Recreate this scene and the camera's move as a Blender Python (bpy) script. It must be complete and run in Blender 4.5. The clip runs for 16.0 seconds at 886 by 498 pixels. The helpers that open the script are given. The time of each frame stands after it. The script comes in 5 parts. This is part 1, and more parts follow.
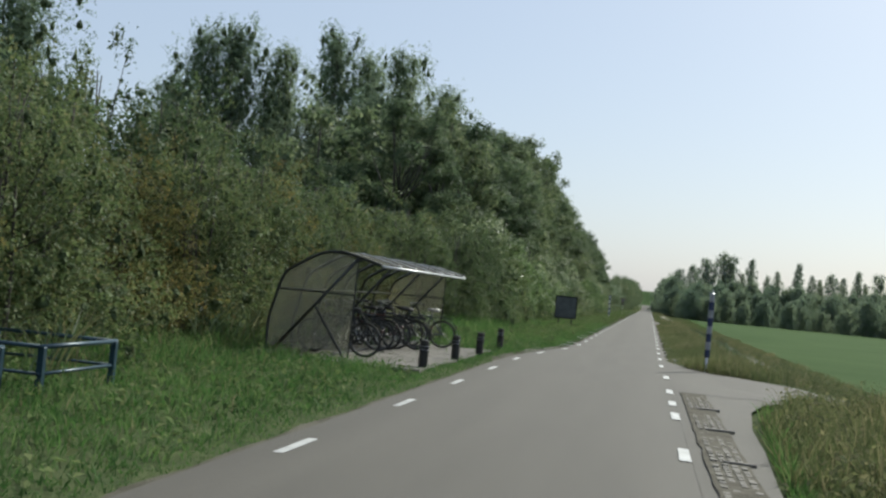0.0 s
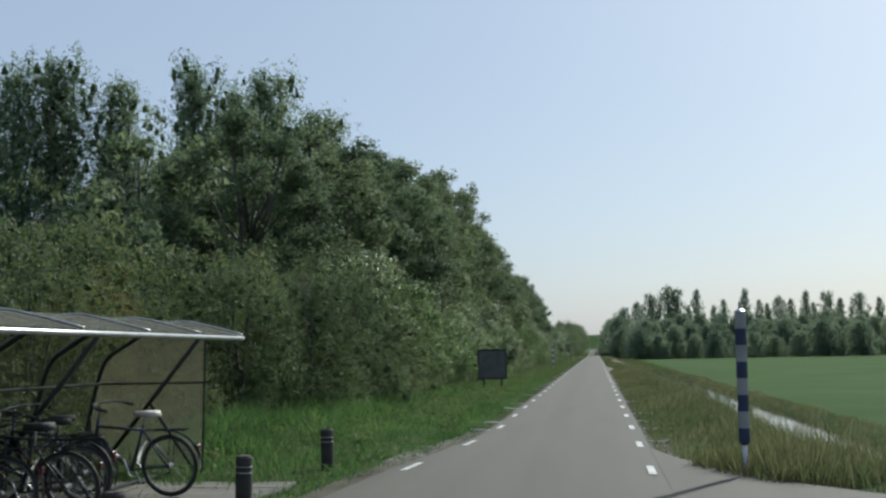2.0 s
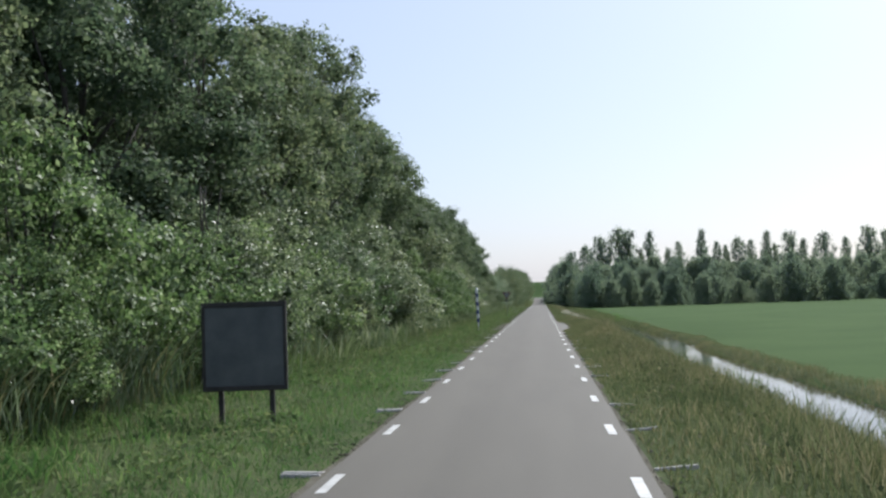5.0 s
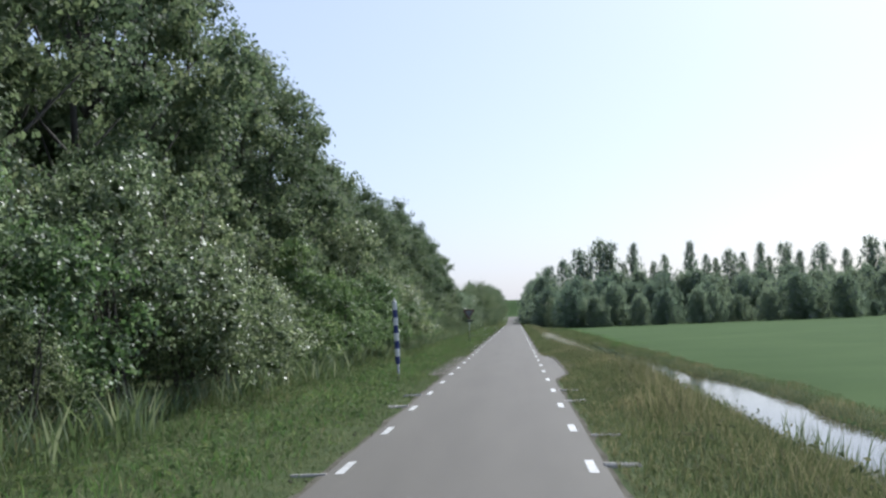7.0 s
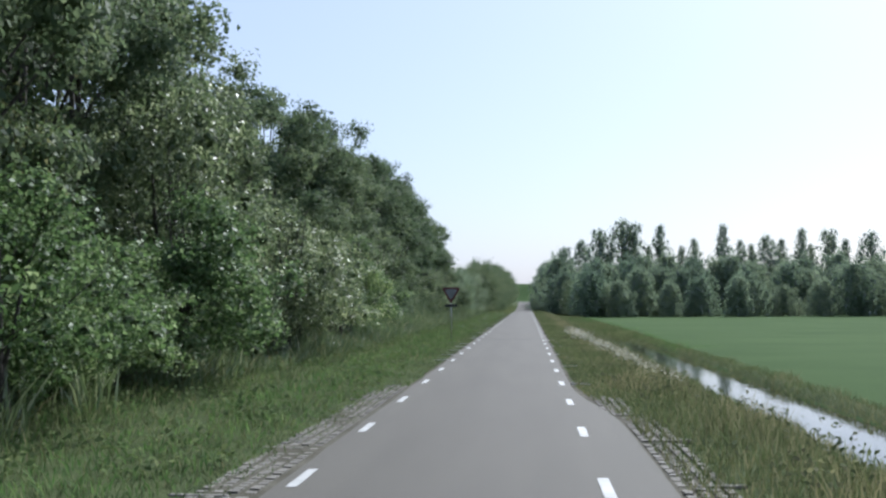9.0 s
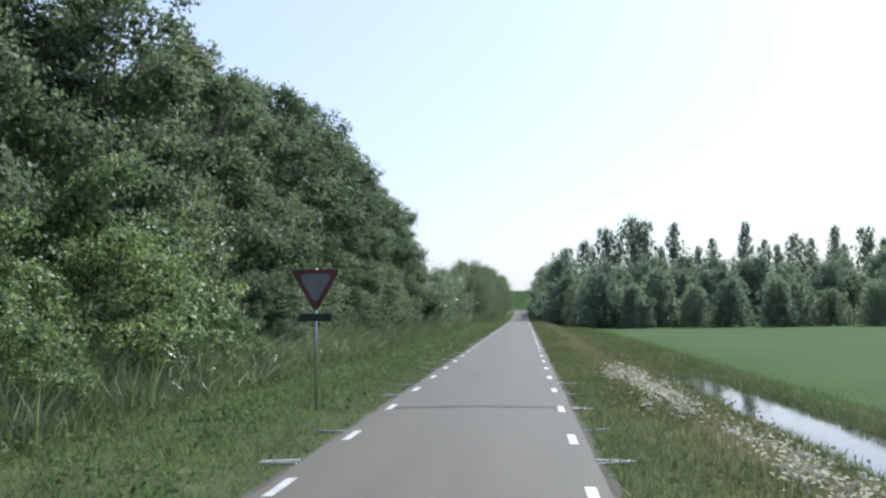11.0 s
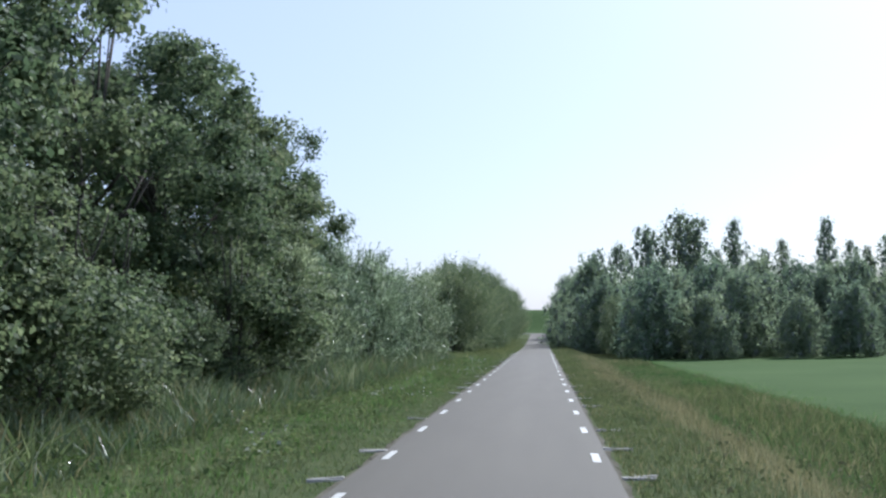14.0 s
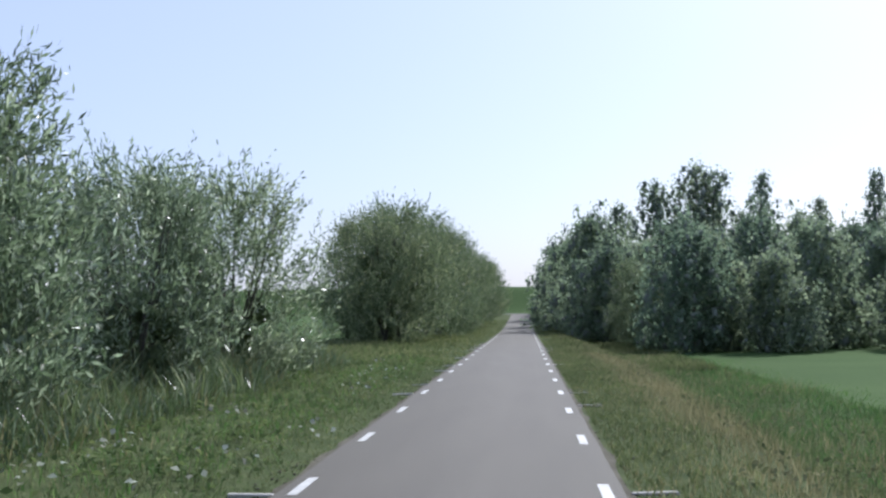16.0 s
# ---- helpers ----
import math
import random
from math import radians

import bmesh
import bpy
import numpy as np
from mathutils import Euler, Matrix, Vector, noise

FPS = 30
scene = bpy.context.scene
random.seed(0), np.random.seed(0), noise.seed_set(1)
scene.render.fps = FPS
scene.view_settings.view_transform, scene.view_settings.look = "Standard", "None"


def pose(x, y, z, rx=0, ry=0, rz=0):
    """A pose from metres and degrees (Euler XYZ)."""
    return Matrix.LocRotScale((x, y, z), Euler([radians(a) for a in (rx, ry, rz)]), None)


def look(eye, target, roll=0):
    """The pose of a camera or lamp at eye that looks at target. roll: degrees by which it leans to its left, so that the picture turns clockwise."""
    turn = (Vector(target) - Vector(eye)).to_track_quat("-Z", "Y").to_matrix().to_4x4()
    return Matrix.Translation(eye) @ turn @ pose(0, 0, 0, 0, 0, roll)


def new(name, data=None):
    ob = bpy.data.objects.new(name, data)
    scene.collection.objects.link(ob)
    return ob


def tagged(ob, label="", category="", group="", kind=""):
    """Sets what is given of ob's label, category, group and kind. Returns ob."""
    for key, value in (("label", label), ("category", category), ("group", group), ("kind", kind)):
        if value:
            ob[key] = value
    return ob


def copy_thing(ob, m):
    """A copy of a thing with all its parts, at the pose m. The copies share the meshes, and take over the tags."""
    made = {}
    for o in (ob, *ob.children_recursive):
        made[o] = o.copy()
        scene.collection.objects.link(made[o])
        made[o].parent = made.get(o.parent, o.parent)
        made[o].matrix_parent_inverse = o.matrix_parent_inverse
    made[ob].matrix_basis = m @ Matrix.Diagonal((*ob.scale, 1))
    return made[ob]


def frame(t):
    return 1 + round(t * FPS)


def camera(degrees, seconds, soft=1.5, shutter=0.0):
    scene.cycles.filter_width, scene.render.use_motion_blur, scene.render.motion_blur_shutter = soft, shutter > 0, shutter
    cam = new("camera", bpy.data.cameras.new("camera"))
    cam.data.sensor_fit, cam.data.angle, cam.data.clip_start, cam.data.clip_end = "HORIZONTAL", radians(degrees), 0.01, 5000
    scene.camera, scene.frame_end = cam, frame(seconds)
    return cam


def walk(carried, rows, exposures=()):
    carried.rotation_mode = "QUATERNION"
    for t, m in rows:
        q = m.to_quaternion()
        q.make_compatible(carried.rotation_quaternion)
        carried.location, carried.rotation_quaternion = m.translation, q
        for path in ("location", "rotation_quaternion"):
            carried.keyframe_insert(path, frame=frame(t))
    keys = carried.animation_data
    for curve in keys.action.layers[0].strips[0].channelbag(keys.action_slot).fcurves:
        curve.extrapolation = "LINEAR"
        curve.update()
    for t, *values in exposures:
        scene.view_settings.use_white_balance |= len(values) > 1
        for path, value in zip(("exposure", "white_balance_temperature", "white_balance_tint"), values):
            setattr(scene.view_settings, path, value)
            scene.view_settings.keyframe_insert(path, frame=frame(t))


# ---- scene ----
cam = camera(44.0, 16.0, soft=2.5)
# seconds, x, y, z, yaw to the left, pitch up, roll
PATH = [
    (0, 0.899, -1.980, 1.553, 10.886, 1.943, 5.446),
    (0.5, 0.797, 1.009, 1.542, 8.486, 3.650, 1.506),
    (1, 0.633, 4.637, 1.535, 6.784, 5.858, 1.916),
    (1.5, 0.686, 8.339, 1.556, 6.639, 5.276, 1.538),
    (2, 0.683, 12.901, 1.571, 7.831, 5.390, -1.055),
    (2.5, 0.738, 16.983, 1.535, 5.886, 3.194, 0.537),
    (3, 0.592, 21.426, 1.595, 9.573, 1.676, -1.065),
    (3.5, 0.531, 25.899, 1.641, 7.014, 1.331, -0.225),
    (4, 0.549, 31.162, 1.601, 5.378, 2.551, -1.733),
    (6.5, 0.601, 60.972, 1.585, 4.467, 2.870, -1.867),
    (7, 0.616, 67.775, 1.604, 3.662, 3.682, -2.262),
    (7.5, 0.650, 73.930, 1.590, 3.120, 3.300, -2.200),
    (8, 0.679, 80.782, 1.593, 4.167, 3.152, -2.426),
    (8.5, 0.674, 87.037, 1.581, 3.724, 3.482, -1.604),
    (9, 0.691, 94.166, 1.571, 4.379, 2.794, -0.279),
    (9.5, 0.743, 101.048, 1.521, 4.367, 3.550, -2.053),
    (10, 0.824, 108.380, 1.491, 3.411, 3.548, -1.230),
    (12.5, 0.775, 144.524, 1.547, 6.864, 2.834, -0.543),
    (13, 0.820, 152.810, 1.543, 6.619, 4.241, -2.376),
    (13.5, 0.739, 160.880, 1.558, 6.021, 3.340, 0.281),
    (14, 0.702, 169.439, 1.571, 5.085, 4.497, -0.883),
    (14.5, 0.677, 177.495, 1.569, 4.118, 4.662, -2.450),
    (15, 0.653, 185.865, 1.572, 3.195, 2.833, -1.624),
    (15.5, 0.671, 193.656, 1.551, 3.876, 3.473, -2.702),
    (16, 0.686, 202.125, 1.516, 4.215, 3.478, -0.915),
]


def ahead(yaw, pitch):
    a, b = radians(yaw), radians(pitch)
    return Vector((-math.sin(a) * math.cos(b), math.cos(a) * math.cos(b), math.sin(b)))


walk(cam, [(t, look((x, y, z), Vector((x, y, z)) + 2 * ahead(yaw, pitch), roll)) for t, x, y, z, yaw, pitch, roll in PATH],
     exposures=[(0.0, 0.25, 6400, 2), (0.5, 0.22, 6450, 2), (1.0, 0.16, 6150, 1), (1.5, 0.08, 6100, 0), (2.5, 0.17, 6250, 1), (3.0, 0.36, 6300, 4), (4.0, 0.42, 6200, 7), (6.5, 0.48, 5950, 9),
                (9.5, 0.53, 5750, 8), (12.5, 0.74, 5950, 7), (13.3, 0.7, 5800, 8), (14.0, 0.6, 5700, 9), (16.0, 0.53, 5800, 12)])

# ---- light ----
SUN_AZ, SUN_EL = 30.0, 40.0     # degrees to the right of the road's direction, above the horizon
world = bpy.data.worlds.new("world")
scene.world = world
world.use_nodes = True
wn = world.node_tree
sky = wn.nodes.new("ShaderNodeTexSky")
sky.sky_type = "NISHITA"
sky.sun_disc = False
sky.sun_elevation, sky.sun_rotation = radians(SUN_EL), radians(SUN_AZ)
sky.air_density, sky.dust_density, sky.ozone_density = 1.0, 1.8, 1.6
# thin white haze over the blue
haze = wn.nodes.new("ShaderNodeMix")
haze.data_type, haze.blend_type = "RGBA", "MIX"
haze.inputs[0].default_value = 0.43
haze.inputs[7].default_value = (8.0, 8.7, 11.1, 1)
wn.links.new(sky.outputs[0], haze.inputs[6])
wn.nodes["Background"].inputs[1].default_value = 0.081
wn.links.new(haze.outputs[2], wn.nodes["Background"].inputs[0])
sun = new("sun", bpy.data.lights.new("sun", "SUN"))
sun.data.energy, sun.data.angle, sun.data.color = 4.6, radians(2.5), (1.0, 0.95, 0.88)
toward = Vector((math.sin(radians(SUN_AZ)) * math.cos(radians(SUN_EL)), math.cos(radians(SUN_AZ)) * math.cos(radians(SUN_EL)), math.sin(radians(SUN_EL))))
sun.matrix_world = look(toward * 50, (0, 0, 0))

# ---- materials ----
def material(name, build, rough=0.6, metal=0.0, spec=0.5):
    m = bpy.data.materials.new(name)
    m.use_nodes = True
    nt = m.node_tree
    p = nt.nodes["Principled BSDF"]
    p.inputs["Roughness"].default_value = rough
    p.inputs["Metallic"].default_value = metal
    p.inputs["Specular IOR Level"].default_value = spec
    build(nt, p)
    return m


def noise_ramp(nt, stops, scale, detail=4.0, vector="Object", stretch=(1, 1, 1)):
    """Colour from noise at one scale, in metres."""
    tc = nt.nodes.new("ShaderNodeTexCoord")
    mp = nt.nodes.new("ShaderNodeMapping")
    mp.inputs["Scale"].default_value = stretch
    nt.links.new(tc.outputs[vector], mp.inputs[0])
    n = nt.nodes.new("ShaderNodeTexNoise")
    n.inputs["Scale"].default_value, n.inputs["Detail"].default_value = scale, detail
    nt.links.new(mp.outputs[0], n.inputs["Vector"])
    r = nt.nodes.new("ShaderNodeValToRGB")
    els = r.color_ramp.elements
    while len(els) < len(stops):
        els.new(0.5)
    for e, (pos, col) in zip(els, stops):
        e.position, e.color = pos, (*col, 1)
    nt.links.new(n.outputs["Fac"], r.inputs[0])
    return r.outputs[0], n.outputs["Fac"]


def mixed(nt, a, b, fac, mode="MULTIPLY"):
    mx = nt.nodes.new("ShaderNodeMix")
    mx.data_type, mx.blend_type = "RGBA", mode
    if isinstance(fac, float):
        mx.inputs[0].default_value = fac
    else:
        nt.links.new(fac, mx.inputs[0])
    nt.links.new(a, mx.inputs[6])
    nt.links.new(b, mx.inputs[7])
    return mx.outputs[2]


def bump(nt, p, height, strength, distance=0.01):
    b = nt.nodes.new("ShaderNodeBump")
    b.inputs["Strength"].default_value, b.inputs["Distance"].default_value = strength, distance
    nt.links.new(height, b.inputs["Height"])
    nt.links.new(b.outputs[0], p.inputs["Normal"])


def grained(name, dark, light, big=0.35, fine=40.0, rough=0.7, metal=0.0, relief=0.3, spec=0.5, spread=0.25, dist=0.01):
    """Two scales of variation: patches, and grain."""
    def build(nt, p):
        col, _ = noise_ramp(nt, [(0.5 - spread, dark), (0.5 + spread, light)], big)
        grain, h = noise_ramp(nt, [(0.25, (0.72, 0.72, 0.72)), (0.75, (1.0, 1.0, 1.0))], fine, 6.0)
        out = mixed(nt, col, grain, 0.8)
        nt.links.new(out, p.inputs["Base Color"])
        bump(nt, p, h, relief, dist)
    return material(name, build, rough, metal, spec)


def leafy(name, stops, rough=0.55, translucent=0.38, patch=0.6, spec=0.16, passing=1.0):
    """Leaves: each its own tint, drifting from clump to clump."""
    def build(nt, p):
        g = nt.nodes.new("ShaderNodeNewGeometry")
        r = nt.nodes.new("ShaderNodeValToRGB")
        els = r.color_ramp.elements
        while len(els) < len(stops):
            els.new(0.5)
        for e, (pos, col) in zip(els, stops):
            e.position, e.color = pos, (*col, 1)
        nt.links.new(g.outputs["Random Per Island"], r.inputs[0])
        drift, _ = noise_ramp(nt, [(0.35, (0.66, 0.72, 0.66)), (0.65, (1.0, 1.0, 0.92))], patch, 3.0)
        info = nt.nodes.new("ShaderNodeObjectInfo")
        r2 = nt.nodes.new("ShaderNodeValToRGB")
        r2.color_ramp.elements[0].color, r2.color_ramp.elements[1].color = (0.66, 0.74, 0.74, 1), (1.06, 1.04, 0.97, 1)
        nt.links.new(info.outputs["Random"], r2.inputs[0])
        out = mixed(nt, mixed(nt, r.outputs[0], drift, 1.0), r2.outputs[0], 1.0)
        nt.links.new(out, p.inputs["Base Color"])
        t = nt.nodes.new("ShaderNodeBsdfTranslucent")
        warm = nt.nodes.new("ShaderNodeMix")
        warm.data_type, warm.blend_type = "RGBA", "MULTIPLY"
        warm.inputs[0].default_value = 1.0
        warm.inputs[7].default_value = (passing, passing, 0.1 + 0.85 * passing, 1)
        nt.links.new(out, warm.inputs[6])
        nt.links.new(warm.outputs[2], t.inputs[0])
        mx = nt.nodes.new("ShaderNodeMixShader")
        mx.inputs[0].default_value = translucent
        nt.links.new(p.outputs[0], mx.inputs[1])
        nt.links.new(t.outputs[0], mx.inputs[2])
        nt.links.new(mx.outputs[0], nt.nodes["Material Output"].inputs[0])
    return material(name, build, rough, 0.0, spec)


M = {}
def asphalt_build(nt, p):
    col, _ = noise_ramp(nt, [(0.3, (0.088, 0.081, 0.067)), (0.7, (0.112, 0.104, 0.087))], 0.5, 5.0, stretch=(1.4, 0.015, 1))
    spots, _ = noise_ramp(nt, [(0.35, (0.8, 0.8, 0.8)), (0.6, (1, 1, 1))], 1.7, 6.0, stretch=(1, 0.12, 1))
    grain, h = noise_ramp(nt, [(0.3, (0.62, 0.62, 0.62)), (0.7, (1.12, 1.1, 1.08))], 130.0, 4.0)
    nt.links.new(mixed(nt, mixed(nt, col, spots, 0.45), grain, 0.9), p.inputs["Base Color"])
    bump(nt, p, h, 0.5, 0.006)
M["asphalt"] = material("asphalt", asphalt_build, 0.8, 0, 0.35)
M["paint"] = grained("road_paint", (0.36, 0.36, 0.34), (0.62, 0.62, 0.59), 3.0, 60.0, 0.6)
M["soil_grass"] = grained("verge_ground", (0.050, 0.074, 0.032), (0.102, 0.120, 0.056), 2.2, 25.0, 0.95, relief=0.8, dist=0.04, spec=0.03)
M["field"] = grained("meadow_grass", (0.050, 0.087, 0.030), (0.072, 0.115, 0.042), 0.12, 14.0, 0.95, relief=0.5, dist=0.03, spec=0.03)
M["concrete"] = grained("worn_concrete", (0.32, 0.305, 0.28), (0.52, 0.50, 0.46), 2.0, 45.0, 0.85)
M["panel"] = grained("soiled_concrete", (0.13, 0.120, 0.098), (0.25, 0.235, 0.20), 6.0, 45.0, 0.9)
# the sign's white, painted grey as the backlit plate looks in shade
M["sign_shaded_white"] = grained("shaded_sign_white", (0.13, 0.14, 0.14), (0.20, 0.21, 0.21), 4.0, 60.0, 0.6, 0, 0.1)
M["paving"] = grained("paving_concrete", (0.085, 0.08, 0.066), (0.17, 0.155, 0.13), 1.2, 60.0, 0.85)
M["dirt"] = grained("verge_soil", (0.072, 0.068, 0.050), (0.150, 0.140, 0.112), 1.5, 30.0, 0.95, relief=0.8, dist=0.03, spec=0.05)
M["bed"] = grained("dark_soil", (0.085, 0.078, 0.062), (0.16, 0.148, 0.118), 2.5, 30.0, 0.95, relief=0.8, dist=0.02, spec=0.05)
M["bark"] = grained("bark", (0.035, 0.03, 0.024), (0.10, 0.09, 0.075), 2.0, 30.0, 0.9, relief=0.8, dist=0.02)
M["dark_steel"] = grained("dark_painted_steel", (0.012, 0.014, 0.015), (0.035, 0.038, 0.038), 3.0, 80.0, 0.45, 0.2, 0.1)
M["blue_steel"] = grained("blue_painted_steel", (0.010, 0.032, 0.050), (0.028, 0.065, 0.090), 3.0, 80.0, 0.4, 0.2, 0.1)
M["zinc"] = grained("galvanised_steel", (0.35, 0.36, 0.37), (0.55, 0.56, 0.57), 5.0, 60.0, 0.4, 0.8, 0.1)
M["dull_alloy"] = grained("dull_alloy", (0.10, 0.105, 0.11), (0.20, 0.205, 0.21), 5.0, 60.0, 0.5, 0.6, 0.1)
M["board"] = grained("dark_grey_board", (0.055, 0.062, 0.065), (0.11, 0.12, 0.122), 3.0, 60.0, 0.6, 0, 0.1)
M["rubber"] = grained("rubber", (0.01, 0.01, 0.01), (0.03, 0.03, 0.03), 8.0, 90.0, 0.7, 0, 0.2)
M["black_wood"] = grained("tarred_wood", (0.018, 0.017, 0.016), (0.05, 0.045, 0.04), 6.0, 50.0, 0.8, 0, 0.5)
M["white_paint"] = grained("white_painted_metal", (0.6, 0.62, 0.62), (0.82, 0.83, 0.82), 4.0, 60.0, 0.5, 0, 0.1)
M["blue_paint"] = grained("blue_painted_metal", (0.012, 0.022, 0.13), (0.03, 0.045, 0.22), 4.0, 60.0, 0.5, 0, 0.1)
M["lens_red"] = grained("dark_red_lens", (0.045, 0.006, 0.006), (0.075, 0.010, 0.010), 4.0, 60.0, 0.4, 0, 0.05)
# dimmed copies of the band colours: a post's shaded side, put into the paint
M["shaded_white"] = grained("shaded_white_band", (0.20, 0.21, 0.22), (0.33, 0.34, 0.35), 4.0, 60.0, 0.6, 0, 0.1)
M["shaded_blue"] = grained("shaded_blue_band", (0.012, 0.020, 0.06), (0.025, 0.04, 0.10), 4.0, 60.0, 0.6, 0, 0.1)
M["sign_red"] = grained("red_reflective", (0.075, 0.016, 0.016), (0.13, 0.032, 0.032), 4.0, 60.0, 0.5, 0, 0.05)
def clear_build(nt, p):
    col, _ = noise_ramp(nt, [(0.3, (0.50, 0.49, 0.42)), (0.7, (0.66, 0.64, 0.55))], 1.6, 5.0)
    nt.links.new(col, p.inputs["Base Color"])
    tr = nt.nodes.new("ShaderNodeBsdfTransparent")
    tr.inputs[0].default_value = (0.82, 0.82, 0.76, 1)
    mx = nt.nodes.new("ShaderNodeMixShader")
    mx.inputs[0].default_value = 0.72
    nt.links.new(p.outputs[0], mx.inputs[1])
    nt.links.new(tr.outputs[0], mx.inputs[2])
    nt.links.new(mx.outputs[0], nt.nodes["Material Output"].inputs[0])
M["acrylic"] = material("weathered_acrylic", clear_build, 0.25)
def water_build(nt, p):
    _, h = noise_ramp(nt, [(0.3, (0, 0, 0)), (0.7, (1, 1, 1))], 2.5, 3.0)
    p.inputs["Base Color"].default_value = (0.02, 0.022, 0.016, 1)
    bump(nt, p, h, 0.08, 0.02)
M["water"] = material("ditch_water", water_build, 0.06, 0, 0.6)

M["leaf_shrub"] = leafy("shrub_leaves", [(0.0, (0.086, 0.124, 0.064)), (0.45, (0.126, 0.170, 0.082)), (0.8, (0.160, 0.188, 0.096)), (1.0, (0.220, 0.210, 0.120))], 0.6, 0.4, spec=0.18, passing=1.3)
M["leaf_autumn"] = leafy("autumn_leaves", [(0.0, (0.098, 0.112, 0.052)), (0.4, (0.158, 0.150, 0.064)), (0.8, (0.220, 0.176, 0.074)), (1.0, (0.285, 0.205, 0.094))], 0.7, 0.4, spec=0.12, passing=1.5)
# hazel, sallow and willow: the palest stop paints glints onto scattered leaves
M["leaf_bush"] = leafy("hazel_leaves", [(0.0, (0.092, 0.142, 0.058)), (0.62, (0.142, 0.205, 0.086)), (1.0, (0.350, 0.400, 0.235))], 0.48, 0.42, spec=0.25, passing=1.6)
M["leaf_sallow"] = leafy("sallow_leaves", [(0.0, (0.092, 0.124, 0.068)), (0.65, (0.150, 0.186, 0.104)), (1.0, (0.400, 0.425, 0.300))], 0.42, 0.42, spec=0.36, passing=1.6)
M["leaf_willow"] = leafy("willow_leaves", [(0.0, (0.100, 0.130, 0.086)), (0.66, (0.170, 0.205, 0.136)), (1.0, (0.500, 0.535, 0.440))], 0.34, 0.42, spec=0.55, passing=1.8)
# darker copy of the willow leaves: shade of the far willows in the colour
M["leaf_shaded_willow"] = leafy("shaded_willow_leaves", [(0.0, (0.090, 0.122, 0.076)), (0.7, (0.150, 0.186, 0.114)), (1.0, (0.280, 0.310, 0.215))], 0.5, 0.42, spec=0.25, passing=1.4)
M["leaf_tree"] = leafy("tree_leaves", [(0.0, (0.090, 0.122, 0.078)), (0.6, (0.136, 0.174, 0.106)), (1.0, (0.225, 0.255, 0.168))], 0.6, 0.4, spec=0.15, passing=1.6)
# lifted and greyed: distance haze put into the poplars' leaf colour
M["leaf_hazed_poplar"] = leafy("hazed_poplar_leaves", [(0.0, (0.165, 0.205, 0.160)), (0.6, (0.205, 0.250, 0.190)), (1.0, (0.265, 0.305, 0.240))], 0.75, 0.5, spec=0.06, passing=1.65)
# dark green of the crown cores: shade between the leaves put into colour
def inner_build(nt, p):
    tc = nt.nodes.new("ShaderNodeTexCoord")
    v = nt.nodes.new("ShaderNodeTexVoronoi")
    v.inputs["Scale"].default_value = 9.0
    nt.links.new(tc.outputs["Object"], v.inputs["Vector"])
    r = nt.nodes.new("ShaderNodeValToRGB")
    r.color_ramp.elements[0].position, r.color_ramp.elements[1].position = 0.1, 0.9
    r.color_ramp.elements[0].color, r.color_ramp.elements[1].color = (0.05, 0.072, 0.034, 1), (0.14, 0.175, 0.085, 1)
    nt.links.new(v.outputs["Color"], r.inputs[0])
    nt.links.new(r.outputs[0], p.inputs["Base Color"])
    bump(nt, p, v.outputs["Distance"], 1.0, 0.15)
M["inner_shade"] = material("inner_foliage", inner_build, 0.8, 0, 0.1)
# core lumps of the poplars and edge trees, paled by the same painted haze
M["inner_hazed"] = grained("hazed_poplar_core", (0.15, 0.175, 0.155), (0.25, 0.28, 0.24), 2.0, 6.0, 0.85, relief=0.8, dist=0.2, spec=0.05)
M["grass"] = leafy("verge_grass", [(0.0, (0.068, 0.144, 0.046)), (0.6, (0.114, 0.214, 0.070)), (1.0, (0.215, 0.285, 0.128))], 0.6, 0.5, 0.35, 0.08)
# darker copy of the verge grass, for the first stretch of the left verge
M["dark_grass"] = leafy("darker_verge_grass", [(0.0, (0.056, 0.124, 0.040)), (0.6, (0.094, 0.184, 0.060)), (1.0, (0.175, 0.240, 0.106))], 0.6, 0.5, 0.35, 0.08)
M["dry_grass"] = leafy("dry_grass", [(0.0, (0.10, 0.125, 0.055)), (0.4, (0.165, 0.164, 0.088)), (1.0, (0.315, 0.275, 0.180))], 0.8, 0.5, 0.25, 0.04)
M["dull_grass"] = leafy("dull_verge_grass", [(0.0, (0.102, 0.130, 0.058)), (0.6, (0.166, 0.193, 0.090)), (1.0, (0.300, 0.288, 0.165))], 0.65, 0.5, 0.35, 0.07)
M["straw"] = leafy("straw_grass", [(0.0, (0.200, 0.175, 0.095)), (0.5, (0.310, 0.262, 0.160)), (1.0, (0.420, 0.355, 0.240))], 0.8, 0.5, 0.25, 0.04)
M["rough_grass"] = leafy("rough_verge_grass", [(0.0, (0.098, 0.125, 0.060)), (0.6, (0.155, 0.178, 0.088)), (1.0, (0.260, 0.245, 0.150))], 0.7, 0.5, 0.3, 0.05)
M["weed"] = leafy("weed_leaves", [(0.0, (0.125, 0.142, 0.076)), (0.6, (0.185, 0.190, 0.108)), (1.0, (0.270, 0.240, 0.155))], 0.8, 0.4, 0.4, 0.04, passing=1.5)
M["herb"] = leafy("herb_leaves", [(0.0, (0.088, 0.132, 0.056)), (0.6, (0.138, 0.188, 0.080)), (1.0, (0.200, 0.232, 0.118))], 0.75, 0.4, 0.5, 0.05)
